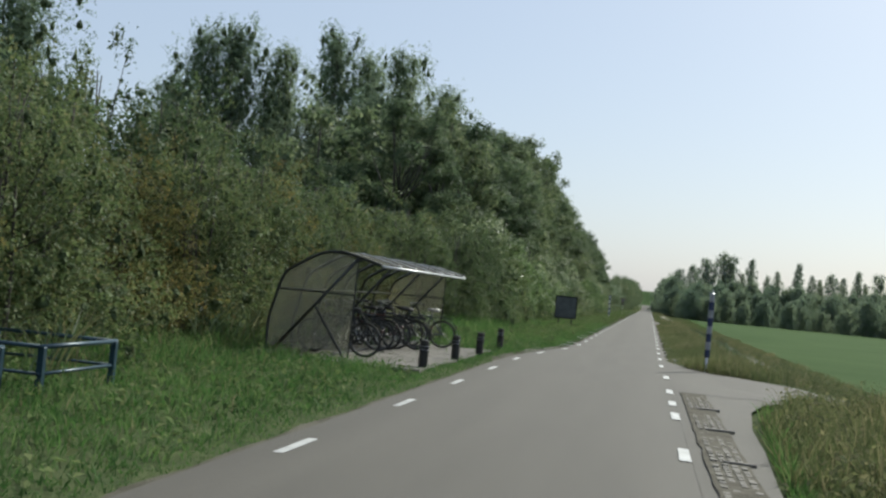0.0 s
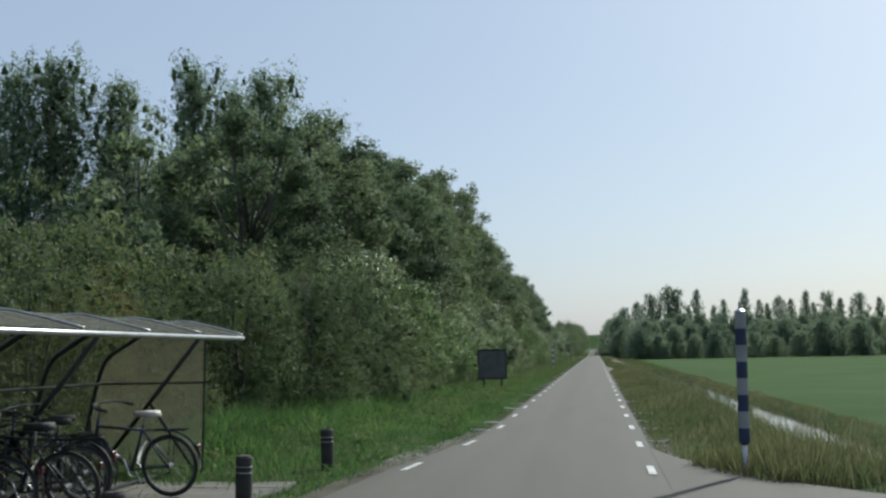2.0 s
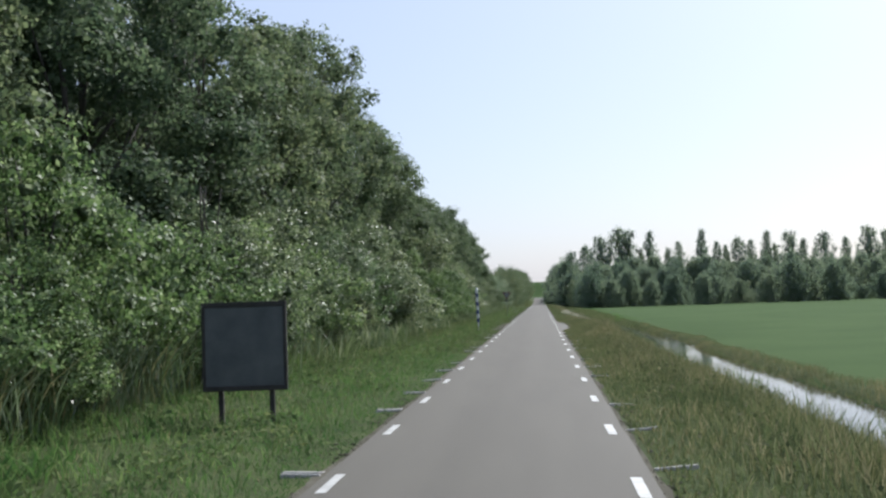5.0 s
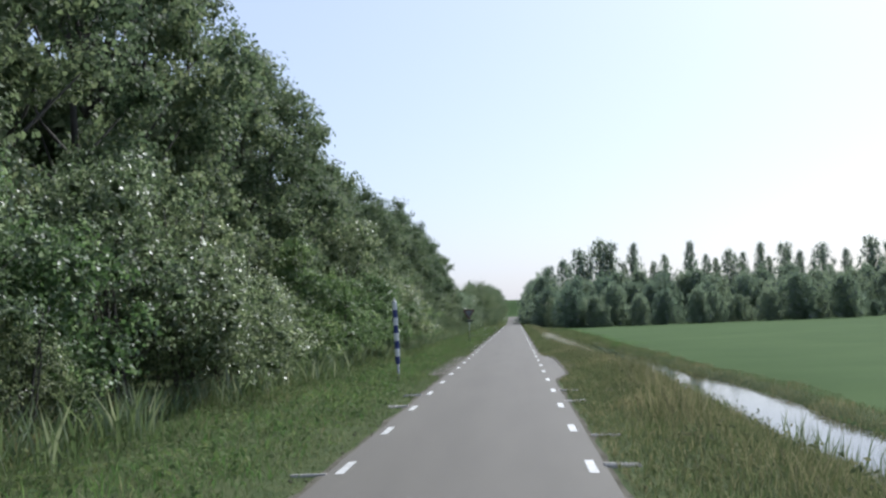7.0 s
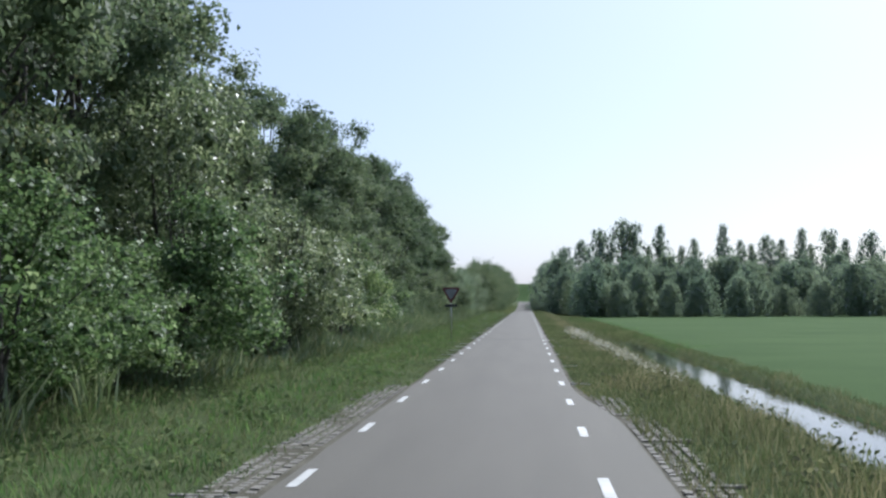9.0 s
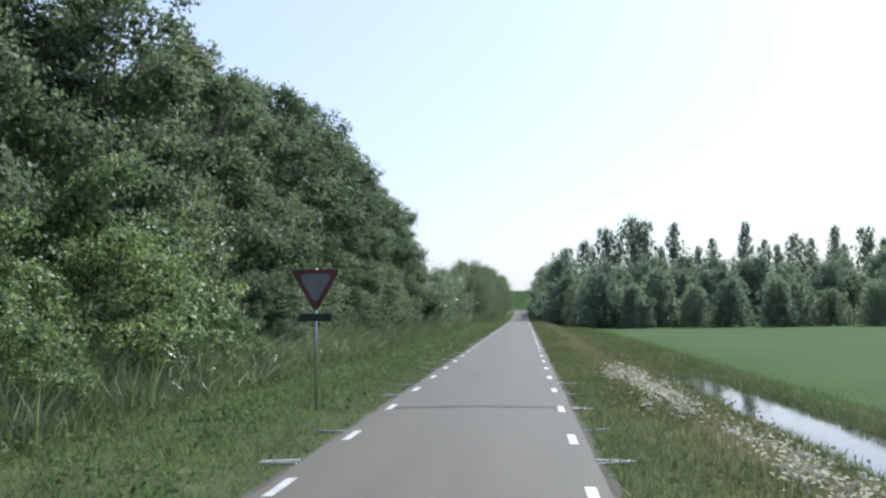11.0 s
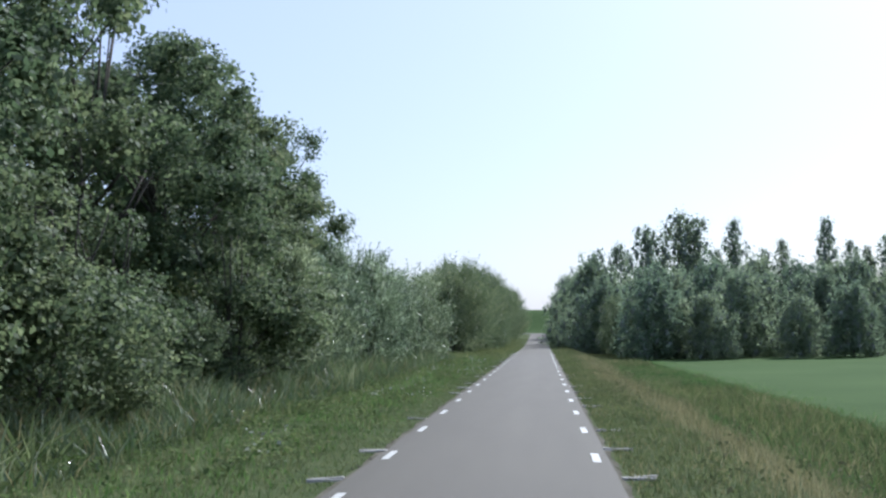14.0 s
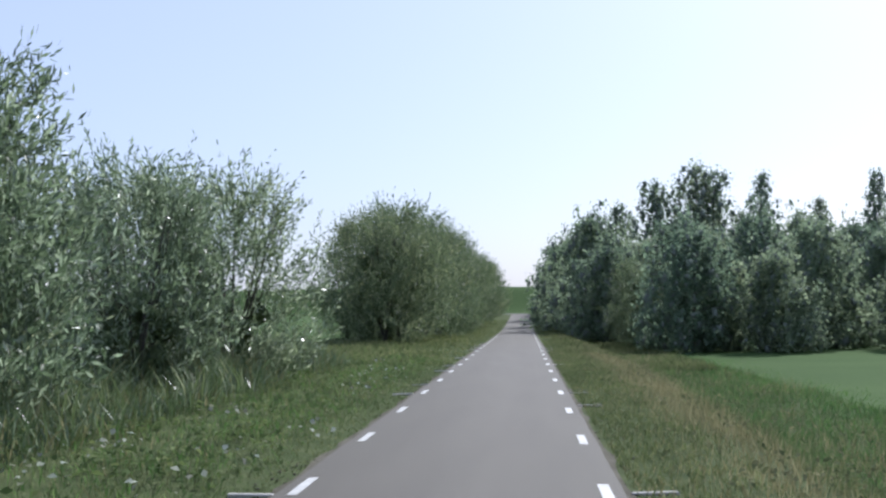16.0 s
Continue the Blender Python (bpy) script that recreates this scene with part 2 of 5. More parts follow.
# the palest stop puts bright highlights into some blades' colour
M["reed"] = leafy("reeds", [(0.0, (0.100, 0.142, 0.070)), (0.7, (0.162, 0.210, 0.108)), (1.0, (0.400, 0.420, 0.310))], 0.32, 0.38, 0.5, 0.5)
M["pale_flower"] = leafy("pale_seed_heads", [(0.0, (0.36, 0.32, 0.26)), (0.6, (0.55, 0.52, 0.46)), (1.0, (0.72, 0.70, 0.65))], 0.8, 0.3, 0.8, 0.05)

# ---- building blocks ----
def link(name, bm, mat, parent=None, label="", smooth=False):
    me = bpy.data.meshes.new(name)
    bm.to_mesh(me)
    bm.free()
    me.materials.append(mat)
    if smooth:
        me.polygons.foreach_set("use_smooth", [True] * len(me.polygons))
    ob = new(name, me)
    ob.parent = parent
    return tagged(ob, label)


def part(name, bm, mat, parent, label="", smooth=False):
    return link(name, bm, mat, parent, label, smooth)


def empty(name, m, label, category, group=""):
    ob = new(name)
    ob.empty_display_size = 0.2
    ob.matrix_world = m
    return tagged(ob, label, category, group)


def raw(name, verts, faces, mat, parent=None, label="", smooth=False):
    """A mesh from arrays of points and of faces with equal corner counts."""
    verts, faces = np.asarray(verts, np.float32), np.asarray(faces, np.int32)
    me = bpy.data.meshes.new(name)
    n, k = faces.shape
    me.vertices.add(len(verts))
    me.vertices.foreach_set("co", verts.ravel())
    me.loops.add(n * k)
    me.loops.foreach_set("vertex_index", faces.ravel())
    me.polygons.add(n)
    me.polygons.foreach_set("loop_start", np.arange(n, dtype=np.int32) * k)
    me.update(calc_edges=True)
    me.materials.append(mat)
    if smooth:
        me.polygons.foreach_set("use_smooth", [True] * n)
    ob = new(name, me)
    ob.parent = parent
    return tagged(ob, label)


def add_box(bm, x0, y0, z0, x1, y1, z1, m=None, bevel=0.0):
    b = bmesh.ops.create_cube(bm, size=1.0)
    vs = b["verts"]
    for v in vs:
        v.co = Vector(((x0 + x1) / 2 + v.co.x * (x1 - x0), (y0 + y1) / 2 + v.co.y * (y1 - y0), (z0 + z1) / 2 + v.co.z * (z1 - z0)))
    if bevel:
        es = list({e for v in vs for e in v.link_edges})
        r = bmesh.ops.bevel(bm, geom=es, offset=bevel, segments=1, affect="EDGES")
        vs = r["verts"] if m is not None else vs
    if m is not None:
        bmesh.ops.transform(bm, matrix=m, verts=list({v for v in vs if v.is_valid}))


def tube(bm, pts, radius, sides=8, taper=None, closed=False):
    """A round bar along points; taper: the radius at the end."""
    pts = [Vector(p) for p in pts]
    n = len(pts)
    rings = []
    side = None
    for i, p in enumerate(pts):
        a = pts[(i - 1) % n] if closed or i > 0 else p
        b = pts[(i + 1) % n] if closed or i < n - 1 else p
        d = (b - a).normalized()
        if side is None:
            side = d.orthogonal().normalized()
        side = (side - d * side.dot(d)).normalized()
        up = d.cross(side)
        r = radius if taper is None else radius + (taper - radius) * i / (n - 1)
        rings.append([bm.verts.new(p + r * (math.cos(2 * math.pi * k / sides) * side + math.sin(2 * math.pi * k / sides) * up)) for k in range(sides)])
    for i in range(n if closed else n - 1):
        r0, r1 = rings[i], rings[(i + 1) % n]
        for k in range(sides):
            bm.faces.new((r0[k], r0[(k + 1) % sides], r1[(k + 1) % sides], r1[k]))
    if not closed:
        bm.faces.new(rings[0][::-1])
        bm.faces.new(rings[-1])


def ring(bm, centre, radius, thick, axis="y", segs=28, sides=6):
    pts = []
    for k in range(segs):
        a = 2 * math.pi * k / segs
        c, s = radius * math.cos(a), radius * math.sin(a)
        pts.append(Vector(centre) + Vector({"x": (0, c, s), "y": (c, 0, s), "z": (c, s, 0)}[axis]))
    tube(bm, pts, thick, sides, closed=True)


def lathe(bm, profile, sides=16, centre=(0, 0, 0)):
    """Turned shape from (radius, height) pairs."""
    cx, cy, cz = centre
    rings = [[bm.verts.new((cx + r * math.cos(2 * math.pi * k / sides), cy + r * math.sin(2 * math.pi * k / sides), cz + z)) for k in range(sides)] for r, z in profile]
    for a, b in zip(rings, rings[1:]):
        for k in range(sides):
            bm.faces.new((a[k], a[(k + 1) % sides], b[(k + 1) % sides], b[k]))
    bm.faces.new(rings[0][::-1])
    bm.faces.new(rings[-1])


def new_bm():
    return bmesh.new()


def smooth01(a, b, v):
    t = min(1.0, max(0.0, (v - a) / (b - a)))
    return t * t * (3 - 2 * t)


# ---- the lie of the land ----
def left_line(y):
    """Centre of the left dashes: the road is wider along the cycle shelter."""
    return -2.1 + 0.76 * smooth01(24.0, 36.0, y)


def edge_left(y):
    return left_line(y) - 0.16 - 0.14 * (1 - smooth01(22.0, 34.0, y))


def edge_right(y):
    return 1.5 + 0.42 * smooth01(95.0, 98.5, y) * (1 - smooth01(108.0, 114.5, y))


def rise(y):
    """The road climbs a little before the dike."""
    return 1.6 * smooth01(290.0, 405.0, y)


def land(x, y):
    """Height of the ground."""
    z = rise(y) - 0.03
    dike = 5.4 * smooth01(404.0, 421.0, y) * (1 - 0.25 * smooth01(427.0, 460.0, y))
    wob = 0.05 * noise.noise((x * 0.35, y * 0.35, 0.0)) + 0.03 * noise.noise((x * 1.1, y * 1.1, 4.0))
    if x < 0:
        out = -x + edge_left(y)
        bank = 0.06 * smooth01(0.3, 1.5, out) + 0.12 * smooth01(5, 12, out)
        stand = smooth01(16.7, 17.2, y) * (1 - smooth01(26.2, 26.9, y)) * smooth01(-6.9, -6.6, x) * (1 - smooth01(-3.2, -2.9, x))
        return z + (bank + wob * smooth01(0.1, 0.8, out)) * (1 - stand) + dike
    out = x - edge_right(y)
    side_road = smooth01(3.0, 8.0, y) * (1 - smooth01(28.0, 32.0, y))
    ditch = smooth01(31.0, 37.0, y) * (1 - smooth01(162.0, 188.0, y))
    low = 0.85 * smooth01(0.9, 4.1, out) * (1 - 0.85 * smooth01(300, 400, y))
    low += (0.6 * smooth01(4.0, 9.0, x) + 0.05 - low) * side_road
    cut = 0.43 * ditch * smooth01(3.9, 4.7, out) * (1 - smooth01(6.0, 6.8, out))
    return z - low - cut + wob * smooth01(0.1, 0.8, out) * (1 - 0.9 * side_road) + dike


def uneven(a, b, n, power=1.0):
    return [a + (b - a) * (i / n) ** power for i in range(n + 1)]


xs = sorted({round(v, 3) for v in [-2500, -1200, -600, -300, -150, -90, -60, -40] + uneven(-30, -6, 24) + uneven(-6, -1.6, 22) + [-1.4, -0.7, 0, 0.7, 1.4] + uneven(1.5, 12, 42) + uneven(12, 40, 14) + [60, 90, 150, 300, 600, 1200, 2500]})
ys = sorted({round(v, 3) for v in [-800, -300, -120, -60, -35, -20] + uneven(-12, 130, 284) + uneven(130, 300, 200) + uneven(300, 470, 85) + [520, 600, 800, 1200, 2000, 3500]})
verts = [(x, y, land(x, y)) for y in ys for x in xs]
W = len(xs)
faces = [(j * W + i, j * W + i + 1, (j + 1) * W + i + 1, (j + 1) * W + i) for j in range(len(ys) - 1) for i in range(W - 1)]
ground = tagged(raw("ground", verts, faces, M["soil_grass"], smooth=True), "grassy polder ground with verges and a far dike", "ground", kind="structure")

# meadow: a sheet just above the ground
fx = [7.5, 7.72, 7.95, 9.0] + uneven(12, 60, 16) + uneven(70, 330, 14)
fy = uneven(22, 262, 120) + uneven(266, 402, 17)
fv = []
for y in fy:
    for i, x in enumerate(fx):
        xx = x + (0.35 * noise.noise((y * 0.25, 3.0, 0.0)) + 0.2 * noise.noise((y * 0.9, 7.0, 0.0)) if i < 3 else 0.0)
        fv.append((xx, y, land(xx, y) + (0.05 if i > 2 else -0.03 + 0.025 * i)))
W = len(fx)
ff = [(j * W + i, j * W + i + 1, (j + 1) * W + i + 1, (j + 1) * W + i) for j in range(len(fy) - 1) for i in range(W - 1)]
tagged(raw("meadow", fv, ff, M["field"], smooth=True), "flat bright green mown meadow beyond the ditch", "meadow", kind="structure")

# grass on the dike, and the pasture beyond the willows
dx, dy = uneven(-420, 420, 84), uneven(402.5, 474, 40)
dv = [(x, y, land(x, y) + 0.06) for y in dy for x in dx]
W = len(dx)
df = [(j * W + i, j * W + i + 1, (j + 1) * W + i + 1, (j + 1) * W + i) for j in range(len(dy) - 1) for i in range(W - 1)]
tagged(raw("dike", dv, df, M["field"], smooth=True), "green grassed dike behind the end of the road", "dike", kind="structure")
px, py = uneven(-420, -60, 20) + uneven(-56, -11, 15), uneven(196, 396, 100)
pv = [(x + (0.6 * noise.noise((y * 0.3, 5.0, 0.0)) if x > -12 else 0.0), y, land(x, y) + 0.05) for y in py for x in px]
W = len(px)
pf = [(j * W + i, j * W + i + 1, (j + 1) * W + i + 1, (j + 1) * W + i) for j in range(len(py) - 1) for i in range(W - 1)]
tagged(raw("pasture", pv, pf, M["field"], smooth=True), "flat green pasture beyond the willows", "pasture", kind="structure")

# fields on the other side of the wood, and before the side road
for name, gx, gy, text in (("pasture", uneven(-420, -60, 20) + uneven(-56, -25, 12), uneven(-60, 195, 86), "flat green pasture behind the roadside wood"),
                           ("meadow", uneven(9.5, 60, 18) + uneven(66, 330, 20), uneven(-60, 14, 26), "flat green meadow before the side road")):
    gv = [(x + (0.5 * noise.noise((y * 0.3, 11.0, 0.0)) if i in (0, len(gx) - 1) else 0.0), y, land(x, y) + 0.12) for y in gy for i, x in enumerate(gx)]
    W = len(gx)
    gf = [(j * W + i, j * W + i + 1, (j + 1) * W + i + 1, (j + 1) * W + i) for j in range(len(gy) - 1) for i in range(W - 1)]
    tagged(raw(name, gv, gf, M["field"], smooth=True), text, "meadow", kind="structure")

# road
ry = uneven(-60, 300, 360) + uneven(302, 408, 53)
rx = [0.0, 0.04, 0.2, 0.5, 0.8, 0.96, 1.0]
rv = []
for y in ry:
    a = edge_left(y) + 0.03 * noise.noise((y * 1.3, 0, 0)) + 0.02 * noise.noise((y * 4.0, 0, 2))
    b = edge_right(y) + 0.03 * noise.noise((y * 1.3, 9, 0)) + 0.02 * noise.noise((y * 4.0, 5, 2))
    for u in rx:
        rv.append((a + (b - a) * u, y, rise(y) + 0.03 * (1 - (2 * u - 1) ** 2) - 0.005))
W = len(rx)
rf = [(j * W + i, j * W + i + 1, (j + 1) * W + i + 1, (j + 1) * W + i) for j in range(len(ry) - 1) for i in range(W - 1)]
road = tagged(raw("road", rv, rf, M["asphalt"], smooth=True), "narrow grey worn asphalt country road", "road", kind="structure")


def road_z(x, y):
    a, b = edge_left(y), edge_right(y)
    u = (x - a) / (b - a)
    return rise(y) + 0.03 * (1 - (2 * u - 1) ** 2) - 0.005


# side road on the right, before the ditch
prof = [(6.0, 2.1), (8.6, 2.2), (11.1, 2.32), (13.5, 2.42), (16.3, 2.65), (18.0, 3.0), (19.3, 3.7), (20.0, 5.0), (19.6, 8.0), (17.0, 30.0)]
far_side = [(6.0, 1.47), (10.6, 1.47), (14.0, 1.47), (18.0, 1.47), (23.0, 1.47), (31.0, 1.47), (29.2, 1.8), (27.6, 2.35), (26.0, 3.0), (24.4, 4.2), (23.4, 6.0), (22.8, 9.0), (20.5, 30.0)]
near = [(p[1], p[0]) for p in prof]
sbm = new_bm()
pts = near + [(x, y) for y, x in far_side[::-1]]
vs = [sbm.verts.new((x + 0.04 * noise.noise((x, y, 1.0)), y, (road_z(min(x, 1.5), y) + 0.004) if x < 2 else (0.008 - 0.6 * smooth01(4, 9, x)))) for x, y in pts]
f = sbm.faces.new(vs)
if f.normal.z < 0:
    f.normal_flip()
bmesh.ops.triangulate(sbm, faces=[f])
tagged(link("side_road", sbm, M["asphalt"]), "worn asphalt field access joining the road", "road", kind="structure")

# edge dashes, one metre of paint every four metres
def dash(x, y, w=0.10, l=1.0):
    bm = new_bm()
    pts = []
    for k in range(5):
        yy = y - l / 2 + l * k / 4
        shift = left_line(yy) - left_line(y) if x < 0 else 0.0
        pts.append([(x + shift - w / 2 + 0.006 * noise.noise((yy * 9, x, 0)), yy), (x + shift + w / 2 + 0.006 * noise.noise((yy * 9, x, 5)), yy)])
    vs = [[bm.verts.new((a, b, road_z(min(a, 1.5), b) + (0.005 if x < 0 or y > 29 else 0.012))) for a, b in row] for row in pts]
    for r0, r1 in zip(vs, vs[1:]):
        bm.faces.new((r0[0], r0[1], r1[1], r1[0]))
    return part("dash", bm, M["paint"], road)


for k in range(-1, 73):
    dash(left_line(4 * k), 7.55 if k == 2 else 4.0 * k + (0.15 if k > 4 and k < 8 else 0.0))
    if k > 6:
        dash(1.34, 4.0 * k - 0.49)
for y in (2.3, 6.2, 10.1, 14.3, 16.4, 18.9, 23.0):
    dash(1.40, y, 0.125, 0.8 if y == 16.4 else 1.0)

tagged(raw("ditch_water", [(5.5, 33, -1.06), (8.2, 33, -1.06), (8.2, 184, -1.06), (5.5, 184, -1.06)], [(0, 1, 2, 3)], M["water"]), "still grey ditch water reflecting the sky", "water", kind="structure")

# ---- leaves, grass and trees ----
rng = np.random.default_rng(7)


def leaf_arrays(centre, out, size, aspect, r, corners=4):
    """Leaves of four corners, or of three for far ones: centres, the way that each faces, and length."""
    n = len(centre)
    out = out + r.normal(0, 0.42, (n, 3))
    out /= np.linalg.norm(out, axis=1, keepdims=True) + 1e-9
    other = r.normal(0, 1, (n, 3))
    u = np.cross(out, other)
    u /= np.linalg.norm(u, axis=1, keepdims=True) + 1e-9
    v = np.cross(out, u)
    l = (size * r.uniform(0.6, 1.4, n))[:, None]
    w = l * aspect
    tip = 0.18 * l * out
    if corners == 3:
        verts = np.stack([centre - u * l * 0.5, centre + u * l * 0.4 + v * w * 0.55 - tip, centre + u * l * 0.2 - v * w * 0.6], 1).reshape(-1, 3)
        return verts, np.arange(3 * n).reshape(n, 3)
    verts = np.stack([centre - u * l * 0.5, centre + v * w * 0.5 + tip * 0.3, centre + u * l * 0.5 - tip, centre - v * w * 0.5 + tip * 0.3], 1).reshape(-1, 3)
    faces = np.arange(4 * n).reshape(n, 4)
    return verts, faces


def clumps_to_leaves(clumps, per, size, aspect, r, shell=0.3, corners=4, spray=6):
    """clumps: rows of x, y, z, rx, ry, rz. Leaves sit in small sprays that gather towards each clump's skin."""
    cs = np.asarray(clumps, float)
    area = (cs[:, 3] * cs[:, 5] + cs[:, 4] * cs[:, 5]) + 1e-6
    num = np.maximum(2, (per * area / area.sum() / spray).astype(int))
    idx = np.repeat(np.arange(len(cs)), num)
    d = r.normal(0, 1, (len(idx), 3))
    d /= np.linalg.norm(d, axis=1, keepdims=True)
    rad = shell + (1.12 - shell) * r.random(len(idx)) ** 0.62
    centre = cs[idx, :3] + d * cs[idx, 3:6] * rad[:, None]
    out = d / cs[idx, 3:6]
    out /= np.linalg.norm(out, axis=1, keepdims=True)
    out = out + r.normal(0, 0.3, out.shape)
    out[:, 2] += 0.35
    centre = np.repeat(centre, spray, 0) + r.normal(0, 0.85 * size, (len(idx) * spray, 3)) * [1, 1, 0.7]
    return leaf_arrays(centre, np.repeat(out, spray, 0), size, aspect, r, corners)


ball = new_bm()
bmesh.ops.create_icosphere(ball, subdivisions=1, radius=1.1)
BALL_V = np.array([v.co[:] for v in ball.verts])
BALL_F = np.array([[v.index for v in f.verts] for f in ball.faces])
ball.free()


def clump_cores(clumps, r, inner=0.33):
    """Solid lumps added inside each clump to block light and stand in for inner shade, hidden under the outer leaves.
    """
    cs = np.asarray(clumps, float)
    n, k = len(cs), len(BALL_V)
    lump = inner * (1 + 0.36 * r.normal(0, 1, (n, k, 1)))
    v = cs[:, None, :3] + BALL_V[None] * cs[:, None, 3:6] * lump
    f = BALL_F[None] + (np.arange(n) * k)[:, None, None]
    return v.reshape(-1, 3), f.reshape(-1, 3)


def make_tree(name, label, category, height, clumps, leaves, size, aspect, mat, seed, trunk=0.14, limbs=6, bare=0.25, stems=1, inner="inner_shade", corners=4, split=False):
    """One tree at the origin: trunk, limbs that reach into the crown's clumps, leaves."""
    r = np.random.default_rng(seed)
    top = empty(name, pose(0, 0, 0), label, category)
    bm = new_bm()
    for s in range(stems):
        lean = r.normal(0, 0.05 * height if stems > 1 else 0.02 * height, 2)
        foot = r.normal(0, 0.12 * (stems > 1), 2)
        pts = [(foot[0] + lean[0] * k ** 1.3 / 6 + 0.03 * r.normal(), foot[1] + lean[1] * k ** 1.3 / 6 + 0.03 * r.normal(), -0.15 + (height * 0.86) * k / 6) for k in range(7)]
        tube(bm, pts, trunk, 7, trunk * 0.2)
    part("trunk", bm, M["bark"], top, smooth=True)
    bm = new_bm()
    order = r.permutation(len(clumps))[:limbs]
    for i in order:
        c = clumps[i]
        z0 = max(height * bare * 0.8, c[2] - 0.35 * abs(c[2] - height * bare) - 0.12 * height)
        a, b = Vector((0, 0, min(z0, height * 0.8))), Vector(c[:3])
        mid = a.lerp(b, 0.5) + Vector((0, 0, -0.04 * height))
        tube(bm, [a, mid, b], trunk * 0.42, 5, trunk * 0.1)
        if split:
            part("branch", bm, M["bark"], top, smooth=True)
            bm = new_bm()
    if split:
        bm.free()
    else:
        part("branchwork", bm, M["bark"], top, smooth=True)
    v, f = clumps_to_leaves(clumps, leaves, size, aspect, r, corners=corners, spray=6 if size < 0.2 else 1)
    raw("crown", v, f, mat, top)
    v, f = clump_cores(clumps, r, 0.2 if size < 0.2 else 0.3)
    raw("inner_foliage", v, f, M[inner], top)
    return top


def crown_clumps(kind, height, width, seed, n):
    """Leaf clumps as x, y, z and three radii."""
    r = np.random.default_rng(seed)
    out = []
    for i in range(n):
        a = 2.4 * i + r.uniform(-0.6, 0.6)
        u = (i + r.uniform(0, 1)) / n
        if kind == "shrub":           # dense from the ground up, uneven top
            z = height * (0.05 + 0.80 * u)
            reach = width * 0.5 * max(0.08, 1 - (z / height) ** 1.7) ** 0.65 * r.uniform(0.35, 1.0)
            s = r.uniform(0.06, 0.11) * height * (1.1 - 0.4 * u)
            if i % 5 == 0 and u > 0.35:   # upright tips
                z, s = z + height * r.uniform(0.04, 0.16), s * 0.55
                out.append((reach * math.cos(a), reach * math.sin(a), z, s, s, s * 2.6))
                continue
            out.append((reach * math.cos(a), reach * math.sin(a), z * 0.92, s, s, s * r.uniform(0.8, 1.5)))
        elif kind == "edge":          # full to the ground, tapering into upright plumes
            z = height * (0.05 + 0.84 * u)
            lobe = 0.78 + 0.3 * math.sin(2 * a + seed) + 0.16 * math.sin(5 * a + 2 * seed)
            reach = width * 0.5 * (1 - (z / height) ** 2.1) ** 0.6 * r.uniform(0.2, 1.0) * lobe
            s = r.uniform(0.028, 0.075) * height * (1.1 - 0.35 * u)
            if i % 7 == 0 and u > 0.3:     # ragged tops
                z, s = z + height * r.uniform(0.03, 0.16), s * 0.7
            out.append((reach * math.cos(a), reach * math.sin(a), z * 0.95, s * 1.1, s * 1.1, s * r.uniform(0.9, 2.2)))
        elif kind == "plume":         # full, upright boughs that end in several soft tops
            z = height * (0.10 + 0.86 * u)
            bough = (0.62 + 0.38 * math.sin(3 * a + seed)) if u > 0.55 else 1.0
            reach = width * 0.5 * (0.35 + 0.75 * math.sin(math.pi * min(1, 0.15 + 0.78 * u))) * r.uniform(0.15, 1.0) * bough
            s = r.uniform(0.05, 0.082) * height * (1.12 - 0.4 * u)
            out.append((reach * math.cos(a), reach * math.sin(a), z, s, s, s * 1.35))
        elif kind == "spire":         # narrow pointed top over a broad foot
            z = height * (0.08 + 0.90 * u)
            reach = width * 0.5 * (1.02 - z / height) ** 0.8 * r.uniform(0.15, 1.0) * (0.85 + 0.25 * math.sin(9 * u + seed))
            s = r.uniform(0.030, 0.055) * height * (1.2 - 0.62 * u)
            out.append((reach * math.cos(a), reach * math.sin(a), z, s, s, s * 1.5))
        else:                         # poplar: tall and upright, ragged
            z = height * (0.12 + 0.83 * u)
            reach = width * 0.5 * (0.25 + 0.95 * math.sin(math.pi * min(1, 0.12 + 0.8 * u))) * r.uniform(0.1, 0.9)
            s = r.uniform(0.042, 0.072) * height * (1.15 - 0.45 * u)
            out.append((reach * math.cos(a), reach * math.sin(a), z, s, s, s * 1.5))
    return out


def bough_crown(height, width, seed, boughs=15, each=9):
    """Broad crown of separate boughs: each a flattened gathering of clumps, with hollows between."""
    r = np.random.default_rng(seed)
    out = []
    for i in range(boughs):
        u = (i + r.uniform(0.2, 0.8)) / boughs
        a = 2.4 * i + r.uniform(-0.5, 0.5)
        reach = width * 0.5 * (0.25 + 0.62 * math.sin(math.pi * (0.16 + 0.80 * u))) * r.uniform(0.75, 1.1) * (0.35 if u > 0.9 else 1.0)
        cx, cy, cz = reach * math.cos(a), reach * math.sin(a), height * (0.22 + 0.69 * u)
        size = width * r.uniform(0.13, 0.20) * (1.1 - 0.3 * u)
        for k in range(each):
            d = r.normal(0, 1, 3)
            d /= np.linalg.norm(d)
            q = r.random() ** 0.4
            s = size * r.uniform(0.30, 0.52)
            out.append((cx + d[0] * size * q, cy + d[1] * size * q, cz + d[2] * size * q * 0.62, s * 1.2, s * 1.2, s * 0.85))
    return out


def slim(s):
    """Narrows tall copies so that their outlines fit the camera's view."""
    return min(1.0, s ** -0.6)


